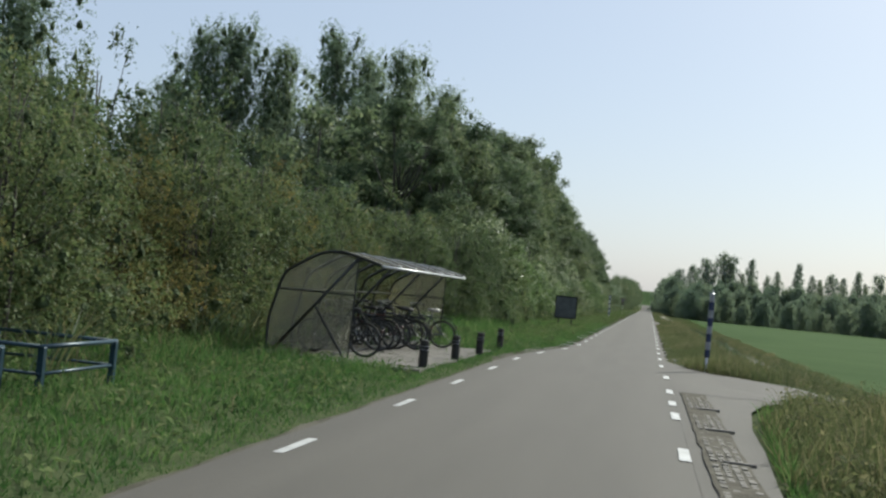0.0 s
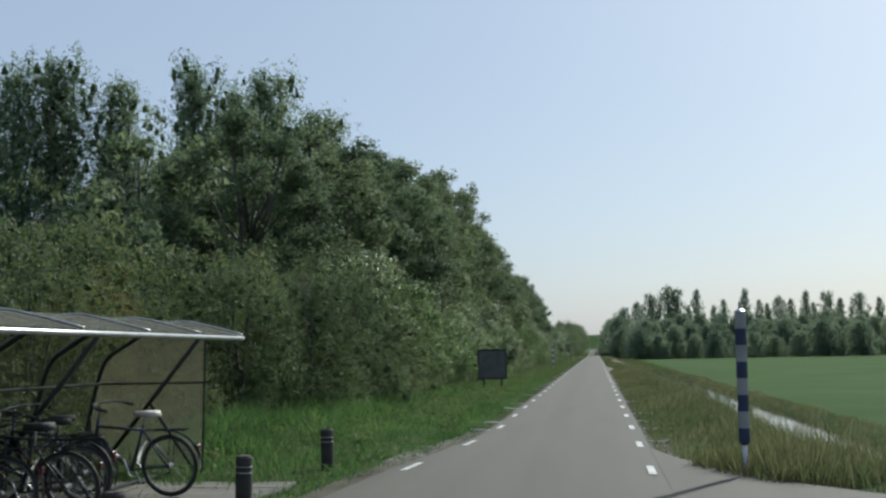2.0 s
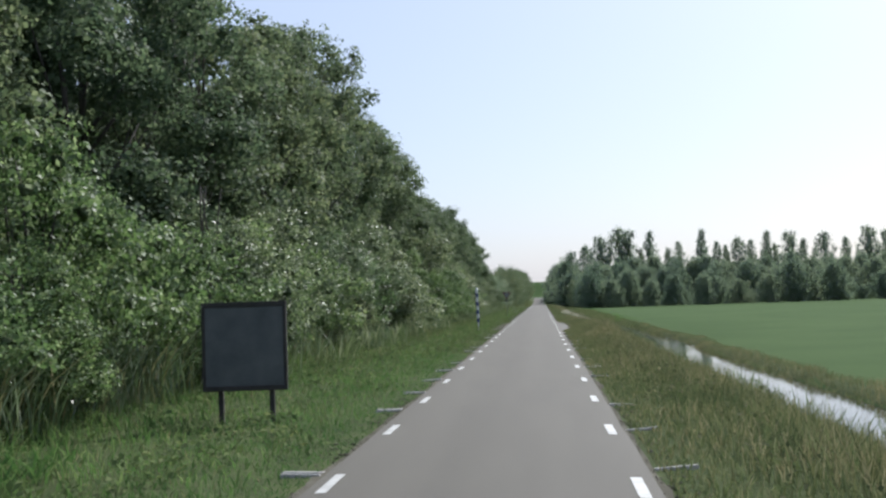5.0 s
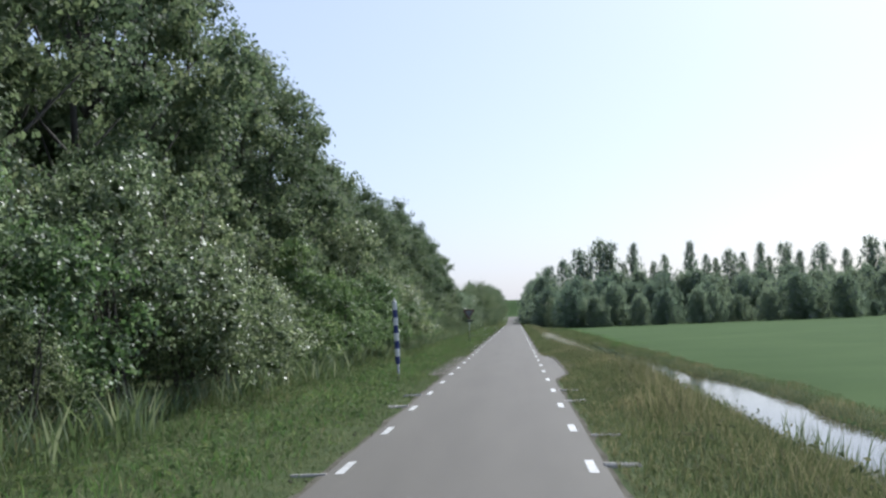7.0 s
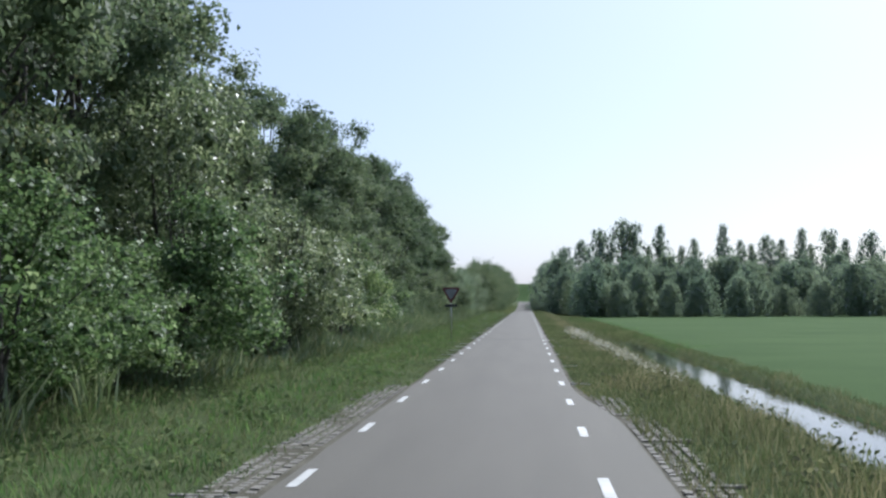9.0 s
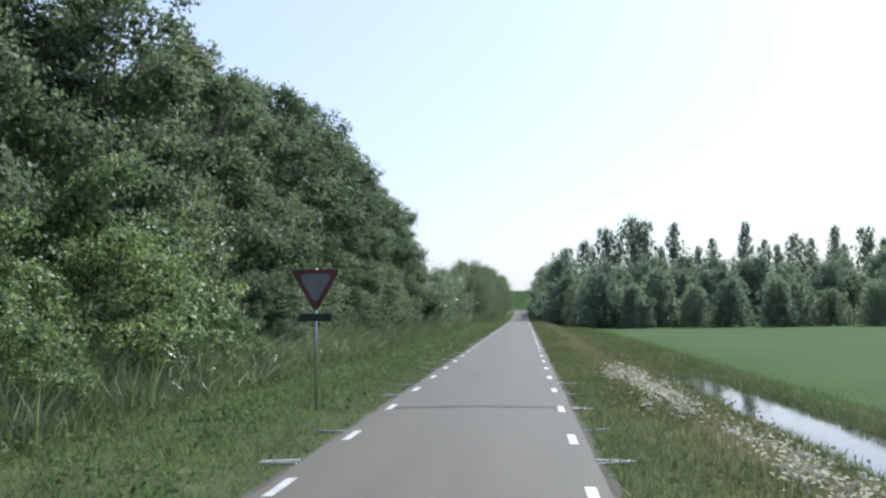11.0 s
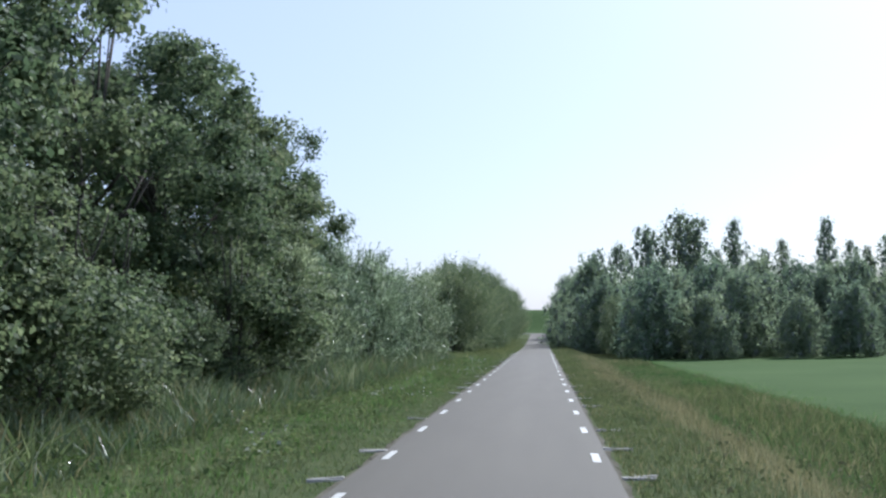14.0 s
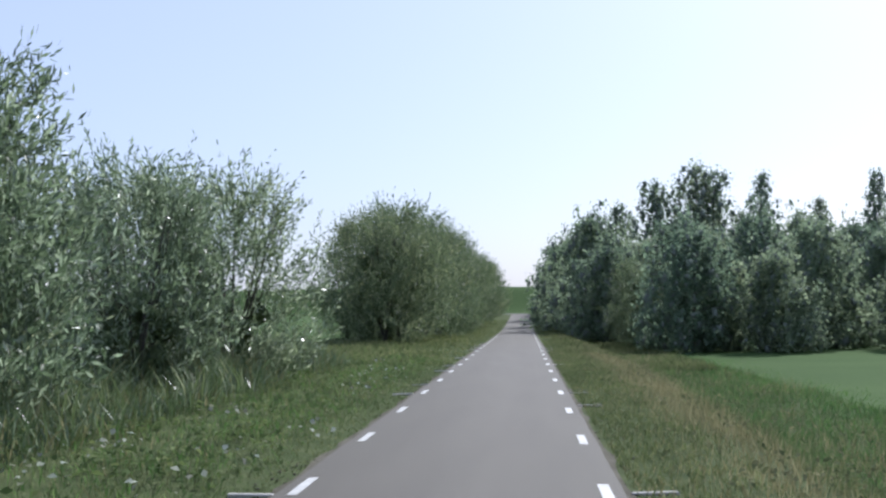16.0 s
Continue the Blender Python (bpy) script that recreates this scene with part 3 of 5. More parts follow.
def planted(protos, places, group, first=True):
    """Copies at rows of x, y, scale, turn; the first time, the prototypes themselves stand at the first places."""
    for i, (x, y, s, turn) in enumerate(places):
        p = protos[i % len(protos)]
        m = pose(x, y, land(x, y) - 0.05, 0, 0, turn)
        if first and i < len(protos):
            p.matrix_basis = m
            p.scale = (s * slim(s), s * slim(s), s)
            tagged(p, group=group)
        else:
            keep = p.scale.copy()
            p.scale = (s * slim(s), s * slim(s), s)
            copy_thing(p, m)
            p.scale = keep


r0 = random.Random(11)


def tree_top(y):
    """Height of the wood along the road."""
    return float(np.interp(y, [-20, 24, 40, 52, 61, 67, 74, 86, 92, 104, 109, 114, 121, 126, 129, 132, 136, 141, 146, 153, 160, 172, 180, 187, 193, 199, 206, 212, 220],
                           [7.4, 7.4, 9.2, 11.4, 12.3, 13.3, 14.3, 15.0, 16.0, 16.3, 14.6, 13.4, 13.8, 13.4, 12.6, 10.4, 10.8, 12.2, 12.8, 12.2, 11.9, 13.0, 14.2, 15.2, 12.8, 11.8, 11.4, 11.2, 11.0]))


# shrubs along the wood's edge: a leafy front row, a lighter one behind
shrubs = [make_tree("shrub", text, "shrub", 4.0, crown_clumps("shrub", 4.0, 4.2, 20 + i, 130), 24000, 0.064, 0.42, M[mat], 30 + i, 0.04, 14, 0.1, 5)
          for i, (text, mat) in enumerate((("dense shrub with brown and yellow turning leaves", "leaf_autumn"), ("dense olive green deciduous shrub at the wood's edge", "leaf_shrub"), ("dense olive green deciduous shrub at the wood's edge", "leaf_shrub")))]
back_shrubs = [make_tree("shrub", "tall olive green shrub behind the front row", "shrub", 5.0, crown_clumps("shrub", 5.0, 4.6, 25 + i, 80), 16000, 0.095, 0.5, M["leaf_shrub"], 35 + i, 0.06, 10, 0.1, 3, corners=3) for i in range(2)]
front, behind = [], []
y = -14.0
while y < 50:
    x = -8.7 + r0.uniform(-0.5, 0.5) + 2.3 * smooth01(31, 44, y)
    front.append((x, y, r0.uniform(0.85, 1.2), r0.uniform(0, 360)))
    behind.append((x - 2.9 + r0.uniform(-0.5, 0.5), y + r0.uniform(0.5, 1.5), r0.uniform(0.9, 1.15) * (1.22 if y < 30 else 1.0), r0.uniform(0, 360)))
    y += r0.uniform(2.3, 3.0)
while y < 205:                     # taller sallows under the wood's canopy
    behind.append((-9.4 + r0.uniform(-0.7, 0.7), y, r0.uniform(0.9, 1.45), r0.uniform(0, 360)))
    y += r0.uniform(6.0, 10.0)
planted(shrubs, [p for p in front if p[1] < 34], "shrubs at the wood's edge")
planted(shrubs[1:], [p for p in front if p[1] >= 34], "shrubs at the wood's edge", False)
planted(back_shrubs, behind, "shrubs behind the front row")


def overhang(height, width, seed, n):
    """Bush clumps that lean out over a dark hollow base."""
    r = np.random.default_rng(seed)
    out = []
    lobes = [(r.uniform(0, 2 * math.pi), r.uniform(0.55, 1.0)) for _ in range(6)]
    for i in range(n):
        a, tall = lobes[i % 6]
        a += r.normal(0, 0.35)
        u = r.uniform(0.0, 1.0) ** 0.8
        z = height * tall * (0.24 + 0.70 * u)
        reach = width * 0.5 * math.sin(math.pi * (0.3 + 0.62 * u)) * r.uniform(0.35, 1.05)
        s = r.uniform(0.055, 0.105) * height
        out.append((reach * math.cos(a), reach * math.sin(a), z, s * 1.25, s * 1.25, s * r.uniform(0.6, 1.0)))
    return out


bushes = [make_tree("hazel_bush", "bright green leafy hazel bush in front of the wood", "bush", 4.0, overhang(4.0, 4.2, 50 + i, 100), 15500, 0.082, 0.64, M["leaf_bush"], 60 + i, 0.045, 14, 0.1, 5) for i in range(2)]
sallows = [make_tree("sallow_bush", "grey-green sallow bush overhanging the verge", "bush", 4.6, overhang(4.6, 4.4, 55 + i, 100), 16000, 0.09, 0.46, M["leaf_sallow"], 65 + i, 0.05, 14, 0.1, 5) for i in range(2)]
alders = [make_tree("alder_bush", "dull green young alder overhanging the reeds", "bush", 4.6, overhang(4.6, 4.4, 57 + i, 110), 17000, 0.09, 0.7, M["leaf_tree"], 68 + i, 0.05, 14, 0.1, 5) for i in range(2)]
hazel, sallow, young = [], [], []
y = 48.0
while y < 200:
    back = r0.random() < 0.28
    x = -6.75 + r0.uniform(-0.5, 0.6) - (1.1 if back else 0.0) + 0.6 * smooth01(80, 90, y) * (1 - smooth01(125, 150, y)) - 0.7 * smooth01(150, 165, y) * (1 - smooth01(180, 195, y))
    s = r0.choice((0.55, 0.72, 0.85, 0.95, 1.05, 1.2)) * r0.uniform(0.92, 1.08) * (1.2 if back else 1.0)
    row = hazel if noise.noise((y * 0.06, 4.0, 1.0)) + r0.uniform(-0.25, 0.25) > 0.0 else sallow
    (young if y > 150 else row).append((x + 0.5 * (1 - s), y, s, r0.uniform(0, 360)))
    y += r0.uniform(1.9, 3.4) * (0.5 + 0.55 * s) + (r0.uniform(1.0, 2.2) if r0.random() < 0.14 else 0.0)
planted(bushes, hazel, "hazel bushes in front of the wood")
planted(sallows, sallow, "sallow bushes in front of the wood")
planted(alders, young, "young alders in front of the wood")

# the wood
trees = [make_tree("tree", "tall dark green alder tree in the roadside wood", "tree", 12.0, bough_crown(12.0, 7.6, 80 + i, 17, 9), 29000, 0.13, 0.72, M["leaf_tree"], 90 + i, 0.15, 18, 0.22, split=True) for i in range(4)]
back_trees = [make_tree("tree", "dark alder tree deeper in the wood", "tree", 12.0, bough_crown(12.0, 7.8, 85 + i, 12, 6), 4600, 0.36, 0.75, M["leaf_tree"], 95 + i, 0.17, 8, 0.22, corners=3) for i in range(2)]
front, behind = [], []
y = -14.0
while y < 217:
    h = tree_top(y) / 12.0
    x = -11.0 + r0.uniform(-0.7, 0.5) - 2.2 * (1 - smooth01(40, 62, y))
    gap = 16 < y < 49
    if not gap:
        front.append((x, y, h * r0.uniform(0.93, 1.04), r0.uniform(0, 360)))
        if y < 208:
            behind.append((x - 5.0 + r0.uniform(-1, 1), y + 2.0, h * r0.uniform(0.9, 1.02), r0.uniform(0, 360)))
    y += r0.uniform(4.4, 6.0)
front += [(-11.8, 212.4, 0.95, 40)]
planted(trees, front, "trees of the roadside wood")
planted(back_trees, behind, "trees deeper in the wood")

near_poplars = [make_tree("poplar", "tall ragged grey-green poplar rising over the shrubs", "tree", 12.0, crown_clumps("plume", 12.0, 6.6, 140 + i, 230), 48000, 0.095, 0.78, M["leaf_hazed_poplar"], 145 + i, 0.15, 18, 0.12, corners=3, split=True) for i in range(3)]
grove = [(-28.8, 70.0, 1.5, 10), (-30.8, 69.0, 1.42, 70), (-25.8, 71.5, 1.4, 170), (-25.2, 81.5, 1.7, 120), (-22.8, 82.5, 1.56, 200), (-17.4, 72.2, 1.42, 260), (-20.0, 74.5, 1.2, 30), (-14.9, 76.3, 1.28, 310), (-23.5, 74.0, 1.1, 90), (-28.0, 76.0, 1.2, 140), (-33.5, 70.0, 1.15, 200), (-27.0, 41.0, 1.15, 60)]
grove = [(x, y, s * 1.05, a) for x, y, s, a in grove]
planted(near_poplars, grove, "poplars over the shrubs")
thicket = [(-13.0 - 3.0 * (k % 3) - 0.12 * k, 44.0 + 2.6 * k, 0.5 + 0.022 * k, 67 * k) for k in range(10)]
planted(back_trees, thicket, "young trees behind the shrubs", False)
poplars = [make_tree("poplar", "tall ragged grey-green poplar", "tree", 17.0, crown_clumps("poplar", 17.0, 6.4, 120 + i, 150), 7800, 0.27, 0.75, M["leaf_hazed_poplar"], 130 + i, 0.2, 10, 0.12, inner="inner_hazed", corners=3, split=True) for i in range(2)]
spires = [make_tree("poplar", "slender grey-green poplar with a pointed top", "tree", 17.0, crown_clumps("spire", 17.0, 12.5, 124 + i, 200), 7800, 0.25, 0.75, M["leaf_hazed_poplar"], 134 + i, 0.2, 10, 0.12, inner="inner_hazed", corners=3, split=True) for i in range(2)]
columns = [(4.5, 345, 10), (9, 338, 13.5), (13, 344, 15), (16.6, 336, 17.2), (21.5, 337, 19.2), (24.0, 338.5, 18.6), (53, 339, 15.6), (66.4, 338, 16.8), (75.3, 339, 16.2)]
points = [(27.6, 340, 13.5), (29.9, 338, 17.9), (35, 341, 13.4), (38, 343, 15), (43.5, 338, 17.8), (48, 342, 14.6), (50, 340, 13.6), (57, 342, 14.8), (60.4, 338, 16.8), (63, 341, 13.6), (70.5, 341, 14.6)]
xq = 80.0
while xq < 185:
    (points if r0.random() < 0.6 else columns).append((xq, 336 + r0.uniform(-5, 8), r0.uniform(14.0, 18.2)))
    xq += r0.uniform(4.0, 6.5)
planted(poplars, [(x, y, z / 16.2, r0.uniform(0, 360)) for x, y, z in columns], "poplars")
planted(spires, [(x, y, z / 16.4, r0.uniform(0, 360)) for x, y, z in points], "poplars")

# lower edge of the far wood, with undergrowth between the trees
fartrees = [make_tree("edge_tree", "rounded dark tree at the far wood's edge", "tree", 8.0, crown_clumps("edge", 8.2, 8.4, 150 + i, 300), 11500, 0.22, 0.75, M["leaf_hazed_poplar"], 160 + i, 0.13, 8, 0.1, inner="inner_hazed", corners=3) for i in range(3)]
places = []
xq = 6.5
while xq < 200:
    places.append((xq + r0.uniform(-1, 1), 270 + r0.uniform(-5, 6) + 26 * (1 - smooth01(5.5, 10, xq)), r0.uniform(0.66, 1.14), r0.uniform(0, 360)))
    if xq < 190:
        places.append((xq + r0.uniform(-2, 2), 288 + r0.uniform(-5, 5), r0.uniform(1.02, 1.34), r0.uniform(0, 360)))
    if xq < 120:
        places.append((xq + r0.uniform(-2, 2), 312 + r0.uniform(-6, 6), r0.uniform(1.28, 1.62), r0.uniform(0, 360)))
    places.append((xq + r0.uniform(1.5, 3.0), 270 + r0.uniform(-2, 3), r0.uniform(0.30, 0.48), r0.uniform(0, 360)))
    xq += r0.uniform(3.2, 4.4) * (1 + xq / 250)
for y in range(298, 402, 8):
    places.append((7.2 + r0.uniform(-0.8, 0.8), y, r0.uniform(1.05, 1.5), r0.uniform(0, 360)))
planted(fartrees, places, "trees at the far wood's edge")


def make_willow(seed, height, width, sprays, per, size, label, mat="leaf_willow", loose=False):
    """Willow shrub: long bent twigs, each set with narrow leaves."""
    r = np.random.default_rng(seed)
    top = empty("willow", pose(0, 0, 0), label, "willow")
    for s in range(6):
        bm = new_bm()
        a = 2 * math.pi * s / 6 + r.uniform(-0.3, 0.3)
        reach = width * r.uniform(0.15, 0.32)
        pts = [(reach * math.cos(a) * (k / 5) ** 1.2, reach * math.sin(a) * (k / 5) ** 1.2, -0.1 + height * 0.75 * k / 5) for k in range(6)]
        tube(bm, pts, 0.05, 6, 0.012)
        if loose:
            tube(bm, [pts[2], (pts[3][0] * 1.5, pts[3][1] * 1.5, pts[3][2] + 0.1), (pts[4][0] * 1.6, pts[4][1] * 1.6, pts[5][2] + 0.25)], 0.022, 5, 0.006)
        part("stem", bm, M["bark"], top, smooth=True)
    core = []
    for k in range(9 if loose else 22):
        a, z = 2.4 * k, height * (0.08 + (0.3 if loose else 0.6) * (k + 0.5) / (9 if loose else 22))
        reach = width * 0.21 * r.uniform(0.3, 1.0) * math.sin(math.pi * (0.24 + 0.74 * z / height))
        q = height * r.uniform(0.09, 0.14)
        core.append((reach * math.cos(a), reach * math.sin(a), z, q, q, q * 1.2))
    # added core lumps that darken the willow's inside
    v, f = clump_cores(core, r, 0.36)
    raw("inner_foliage", v, f, M["inner_shade"], top)
    boughs = 40
    pick = r.integers(0, boughs, sprays)
    a = (2.4 * np.arange(boughs))[pick] + r.normal(0, 0.24, sprays)
    z0 = np.clip(height * r.permutation(np.linspace(0.03, 0.82, boughs))[pick] + r.normal(0, 0.05 * height, sprays), 0.0, 0.85 * height)
    rad = width * 0.5 * r.random(sprays) ** 0.35 * 0.92 * np.sin(math.pi * (0.24 + 0.74 * z0 / height)) * (1 + 0.22 * np.sin(3 * a + 5 * z0 / height) + 0.12 * np.sin(7 * a))
    root = np.column_stack([rad * np.cos(a), rad * np.sin(a), z0])
    tilt = r.uniform(0.15, 1.0, sprays)
    way = np.column_stack([np.cos(a) * tilt, np.sin(a) * tilt, np.ones(sprays)]) + r.normal(0, 0.22, (sprays, 3))
    way /= np.linalg.norm(way, axis=1, keepdims=True)
    length = height * r.uniform(0.09, 0.2, sprays)
    if loose:                         # long free twigs that arch out at the top
        length *= 1 + 0.9 * (z0 / height) * r.random(sprays)
    u = (np.arange(per) + 0.5) / per
    c = root[:, None] + way[:, None] * (length[:, None] * u)[..., None]
    c[..., 2] -= (length[:, None] * 0.22 * u ** 2 * tilt[:, None])
    c = c.reshape(-1, 3) + r.normal(0, 0.02, (sprays * per, 3))
    n = len(c)
    along = np.repeat(way, per, 0) + r.normal(0, 0.55, (n, 3)) + [0, 0, -0.15]
    along /= np.linalg.norm(along, axis=1, keepdims=True)
    side = np.cross(along, r.normal(0, 1, (n, 3)))
    side /= np.linalg.norm(side, axis=1, keepdims=True)
    l = (size * r.uniform(0.7, 1.3, n))[:, None]
    v = np.stack([c, c + along * l * 0.45 + side * l * 0.12, c + along * l, c + along * l * 0.45 - side * l * 0.12], 1).reshape(-1, 3)
    raw("crown", v, np.arange(4 * n).reshape(n, 4), M[mat], top)
    return top


# willows towards the end of the road
willows = [make_willow(190 + i, 4.5, 4.2, 1900, 13, 0.145, "silvery green willow shrub with long narrow leaves") for i in range(2)]
planted(willows, [(-7.9, 204.5, 1.05, 0), (-8.0, 210.3, 1.08, 40), (-7.5, 216.6, 1.3, 200)], "willow shrubs along the road")
loose_willows = [make_willow(193 + i, 4.5, 4.2, 1150, 15, 0.15, "airy silvery willow shrub with loose arching twigs", loose=True) for i in range(2)]
planted(loose_willows, [(-9.2, 219.4, 1.2, 120), (-7.4, 224.4, 1.12, 75), (-6.3, 227.8, 1.14, 30), (-8.6, 228.4, 1.15, 300)], "willow shrubs along the road")
far_willows = [make_willow(195 + i, 8.2, 6.6, 1900, 10, 0.22, "rounded grey-green willow further along the road", "leaf_shaded_willow") for i in range(2)]
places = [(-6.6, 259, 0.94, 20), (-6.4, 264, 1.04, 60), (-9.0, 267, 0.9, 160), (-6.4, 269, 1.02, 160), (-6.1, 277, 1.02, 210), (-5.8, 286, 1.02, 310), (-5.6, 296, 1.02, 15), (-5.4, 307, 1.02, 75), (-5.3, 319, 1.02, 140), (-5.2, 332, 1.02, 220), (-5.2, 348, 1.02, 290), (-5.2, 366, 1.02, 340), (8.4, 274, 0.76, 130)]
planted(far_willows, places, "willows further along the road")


def blades(name, spots, heights, width, lean, mat, label):
    """Grass: one thin blade, bent at half its height, at every spot."""
    n = len(spots)
    z = np.array([land(a, b) for a, b in spots])
    base = np.column_stack([spots, z - 0.02])
    a = rng.uniform(0, 2 * math.pi, n)
    side = np.column_stack([np.cos(a), np.sin(a), np.zeros(n)]) * (width * rng.uniform(0.6, 1.3, n))[:, None]
    b = rng.uniform(0, 2 * math.pi, n)
    bend = np.column_stack([np.cos(b), np.sin(b), np.zeros(n)]) * (heights * rng.uniform(0.1, lean, n))[:, None]
    up = np.column_stack([np.zeros(n), np.zeros(n), heights])
    v = np.stack([base, base + side + up * 0.5 + bend * 0.3, base + up + bend, base - side + up * 0.5 + bend * 0.3], 1).reshape(-1, 3)
    k = np.arange(n)[:, None] * 4
    f = np.concatenate([k + [0, 1, 3], k + [1, 2, 3]], 1).reshape(-1, 3)
    return tagged(raw(name, v, f, mat), label, "grass", kind="stuff")


def field_noise(x, y, fx, fy, k):
    return np.array([noise.noise((a * fx, b * fy, k)) for a, b in zip(x, y)])


def thinned(y):
    """Fewer blades further along, where they are wider."""
    return rng.random(len(y)) < np.clip(1.1 - 0.0016 * y, 0.55, 1)


# left verge: short near the road, longer towards the shrubs
n = 190000
u, y = rng.random(n), rng.uniform(-2, 240, n)
x = np.array([edge_left(b) for b in y]) - 0.08 - u ** 0.9 * 5.6
paved = (y > 17.6) & (y < 25.8) & (x > -6.3) & (x < -3.1 + 0.25 * field_noise(x, y, 0.0, 1.7, 5.0))
tuft = field_noise(x, y, 1.3, 1.3, 6.0)
keep = ~(paved & (rng.random(n) > 0.06)) & thinned(y)
out = np.clip((-x - 3.0) / 3.5, 0, 1)
blob = field_noise(x, y, 3.2, 3.2, 16.0)
near_road = np.clip((np.array([edge_left(b) for b in y]) - x - 0.25) / 0.6, 0.25, 1)
hs = (0.05 + 0.08 * rng.random(n) + 0.17 * np.clip(blob, 0, 1) + (0.30 * np.clip(tuft, 0, 1) + 0.38 * out * np.clip(0.55 + tuft, 0.1, 1.2)) * rng.uniform(0.4, 1.0, n)) * near_road
hs = np.where((y < 11) & (x < -4.6), np.minimum(hs, 0.22), hs)
dead = rng.random(n) < 0.06 + np.where(y < 60, 0.16, 0.5) * np.clip(field_noise(x, y, 0.4, 0.15, 12.0), 0, 1)
fresh = rng.random(n) + 0.5 * blob < np.clip(1.0 - (y - 45) / 50, np.where(x > -3.9, 0.75, 0.25), 1.0)
for sel, mt in ((keep & ~dead & fresh & (y < 32), "dark_grass"), (keep & ~dead & fresh & (y >= 32), "grass")):
    blades("verge_grass", np.column_stack([x, y])[sel], hs[sel], 0.007, 1.0, M[mt], "short green roadside grass growing longer towards the wood")
blades("dull_grass", np.column_stack([x, y])[keep & ~dead & ~fresh], hs[keep & ~dead & ~fresh], 0.007, 1.0, M["dull_grass"], "dull green roadside grass below the bushes")
blades("dead_grass", np.column_stack([x, y])[keep & dead], hs[keep & dead] * 1.15, 0.006, 0.9, M["dry_grass"], "dead blades among the roadside grass")
n = 70000
u, y = rng.random(n), rng.uniform(0, 236, n)
x = np.array([edge_left(b) for b in y]) - 0.1 - u ** 1.3 * 1.7
free = ~((y > 17.6) & (y < 25.8) & (x < -3.1) & (x > -6.3))
hs = rng.uniform(0.04, 0.11, n) * np.clip(0.55 + 1.6 * u, 0.5, 1.3)
for sel, mt in ((free & (y < 30), "dark_grass"), (free & (y >= 30) & (y < 75), "grass"), (free & (y >= 75), "dull_grass")):
    blades("short_grass", np.column_stack([x, y])[sel], hs[sel], 0.006, 1.1, M[mt], "short dense grass along the asphalt")
u, y = rng.random(n), rng.uniform(32, 250, n)
x = np.array([edge_right(b) for b in y]) + 0.12 + u ** 1.3 * 1.5
blades("short_grass", np.column_stack([x, y]), rng.uniform(0.04, 0.12, n) * np.clip(0.55 + 1.6 * u, 0.5, 1.3), 0.006, 1.1, M["dull_grass"], "short dense grass along the asphalt")
n = 46000
u, y = rng.random(n), 2 + 44 * rng.random(n)
x = np.array([edge_left(b) for b in y]) - 0.3 - u * 4.4
free = ~((y > 17.6) & (y < 25.8) & (x < -3.1) & (x > -6.3))
lump = np.clip(0.5 + field_noise(x, y, 1.7, 1.7, 61.0), 0.2, 1.3)
blades("lawn_grass", np.column_stack([x, y])[free], (rng.uniform(0.07, 0.22, n) * lump)[free], 0.009, 1.2, M["dark_grass"], "dense fresh green grass before the cycle shelter")
n = 72000
u, y = rng.random(n), rng.uniform(-2, 235, n)
late = np.clip((y - 108) / 20, 0, 1)
x = -5.3 + 0.9 * late - u * (2.4 + 0.6 * late)
clump = field_noise(x, y, 0.6, 0.3, 9.0)
shed = (y > 16.5) & (y < 28.5) & (x > -6.6)
keep = (clump > -0.05 - 0.2 * late + 0.55 * (y < 45)) & ~shed
tall = (0.3 + 0.6 * np.clip(clump + 0.35, 0, 1)) * rng.uniform(0.6, 1.25, n) * (0.45 + 0.55 * np.clip(u * 2.2 + 1 - late, 0, 1))
tall *= 1 + 0.45 * np.clip((y - 112) / 15, 0, 1) + 0.85 * np.clip((y - 40) / 8, 0, 1) * np.clip((82 - y) / 10, 0, 1)
pale = rng.random(n) < 0.25
for nm, sel, mt, text in (("reeds", keep & ~pale, "reed", "tall reeds and rough grass at the wood's edge"), ("dry_reeds", keep & pale, "dry_grass", "dry stems among the reeds at the wood's edge")):
    blades(nm, np.column_stack([x, y])[sel], tall[sel], 0.012, 0.95, M[mt], text)
# tall soft grass at the foot of the shrubs, before the notice board
n = 13000
u, y = rng.random(n), rng.uniform(29, 53, n)
x = -4.1 - 2.6 * u + 0.5 * field_noise(np.zeros(n), y, 0.0, 0.3, 81.0)
lump = field_noise(x, y, 0.7, 0.5, 82.0)
keep = lump > -0.15
blades("tall_soft_grass", np.column_stack([x, y])[keep], (rng.uniform(0.28, 0.62, n) * np.clip(0.55 + 0.8 * u, 0.5, 1.2))[keep], 0.009, 1.3, M["dark_grass"], "tall soft green grass bending at the foot of the shrubs")
# reed bed below the trees, and tufts of sword-shaped leaves further back
n = 15000
u, y = rng.random(n), rng.uniform(141, 184, n)
x = -4.7 - 3.2 * u + 0.5 * field_noise(np.zeros(n), y, 0.0, 0.25, 71.0)
dense = field_noise(x, y, 0.5, 0.4, 72.0)
keep = (dense > -0.3) & (rng.random(n) < np.clip((y - 141) / 5, 0, 1) * np.clip((184 - y) / 8, 0, 1))
hs = rng.uniform(0.45, 1.05, n) * np.clip(0.6 + u * 1.2, 0.5, 1.2)
blades("reed_bed", np.column_stack([x, y])[keep], hs[keep], 0.019, 1.5, M["reed"], "dense bed of broad blue-green reeds below the trees")
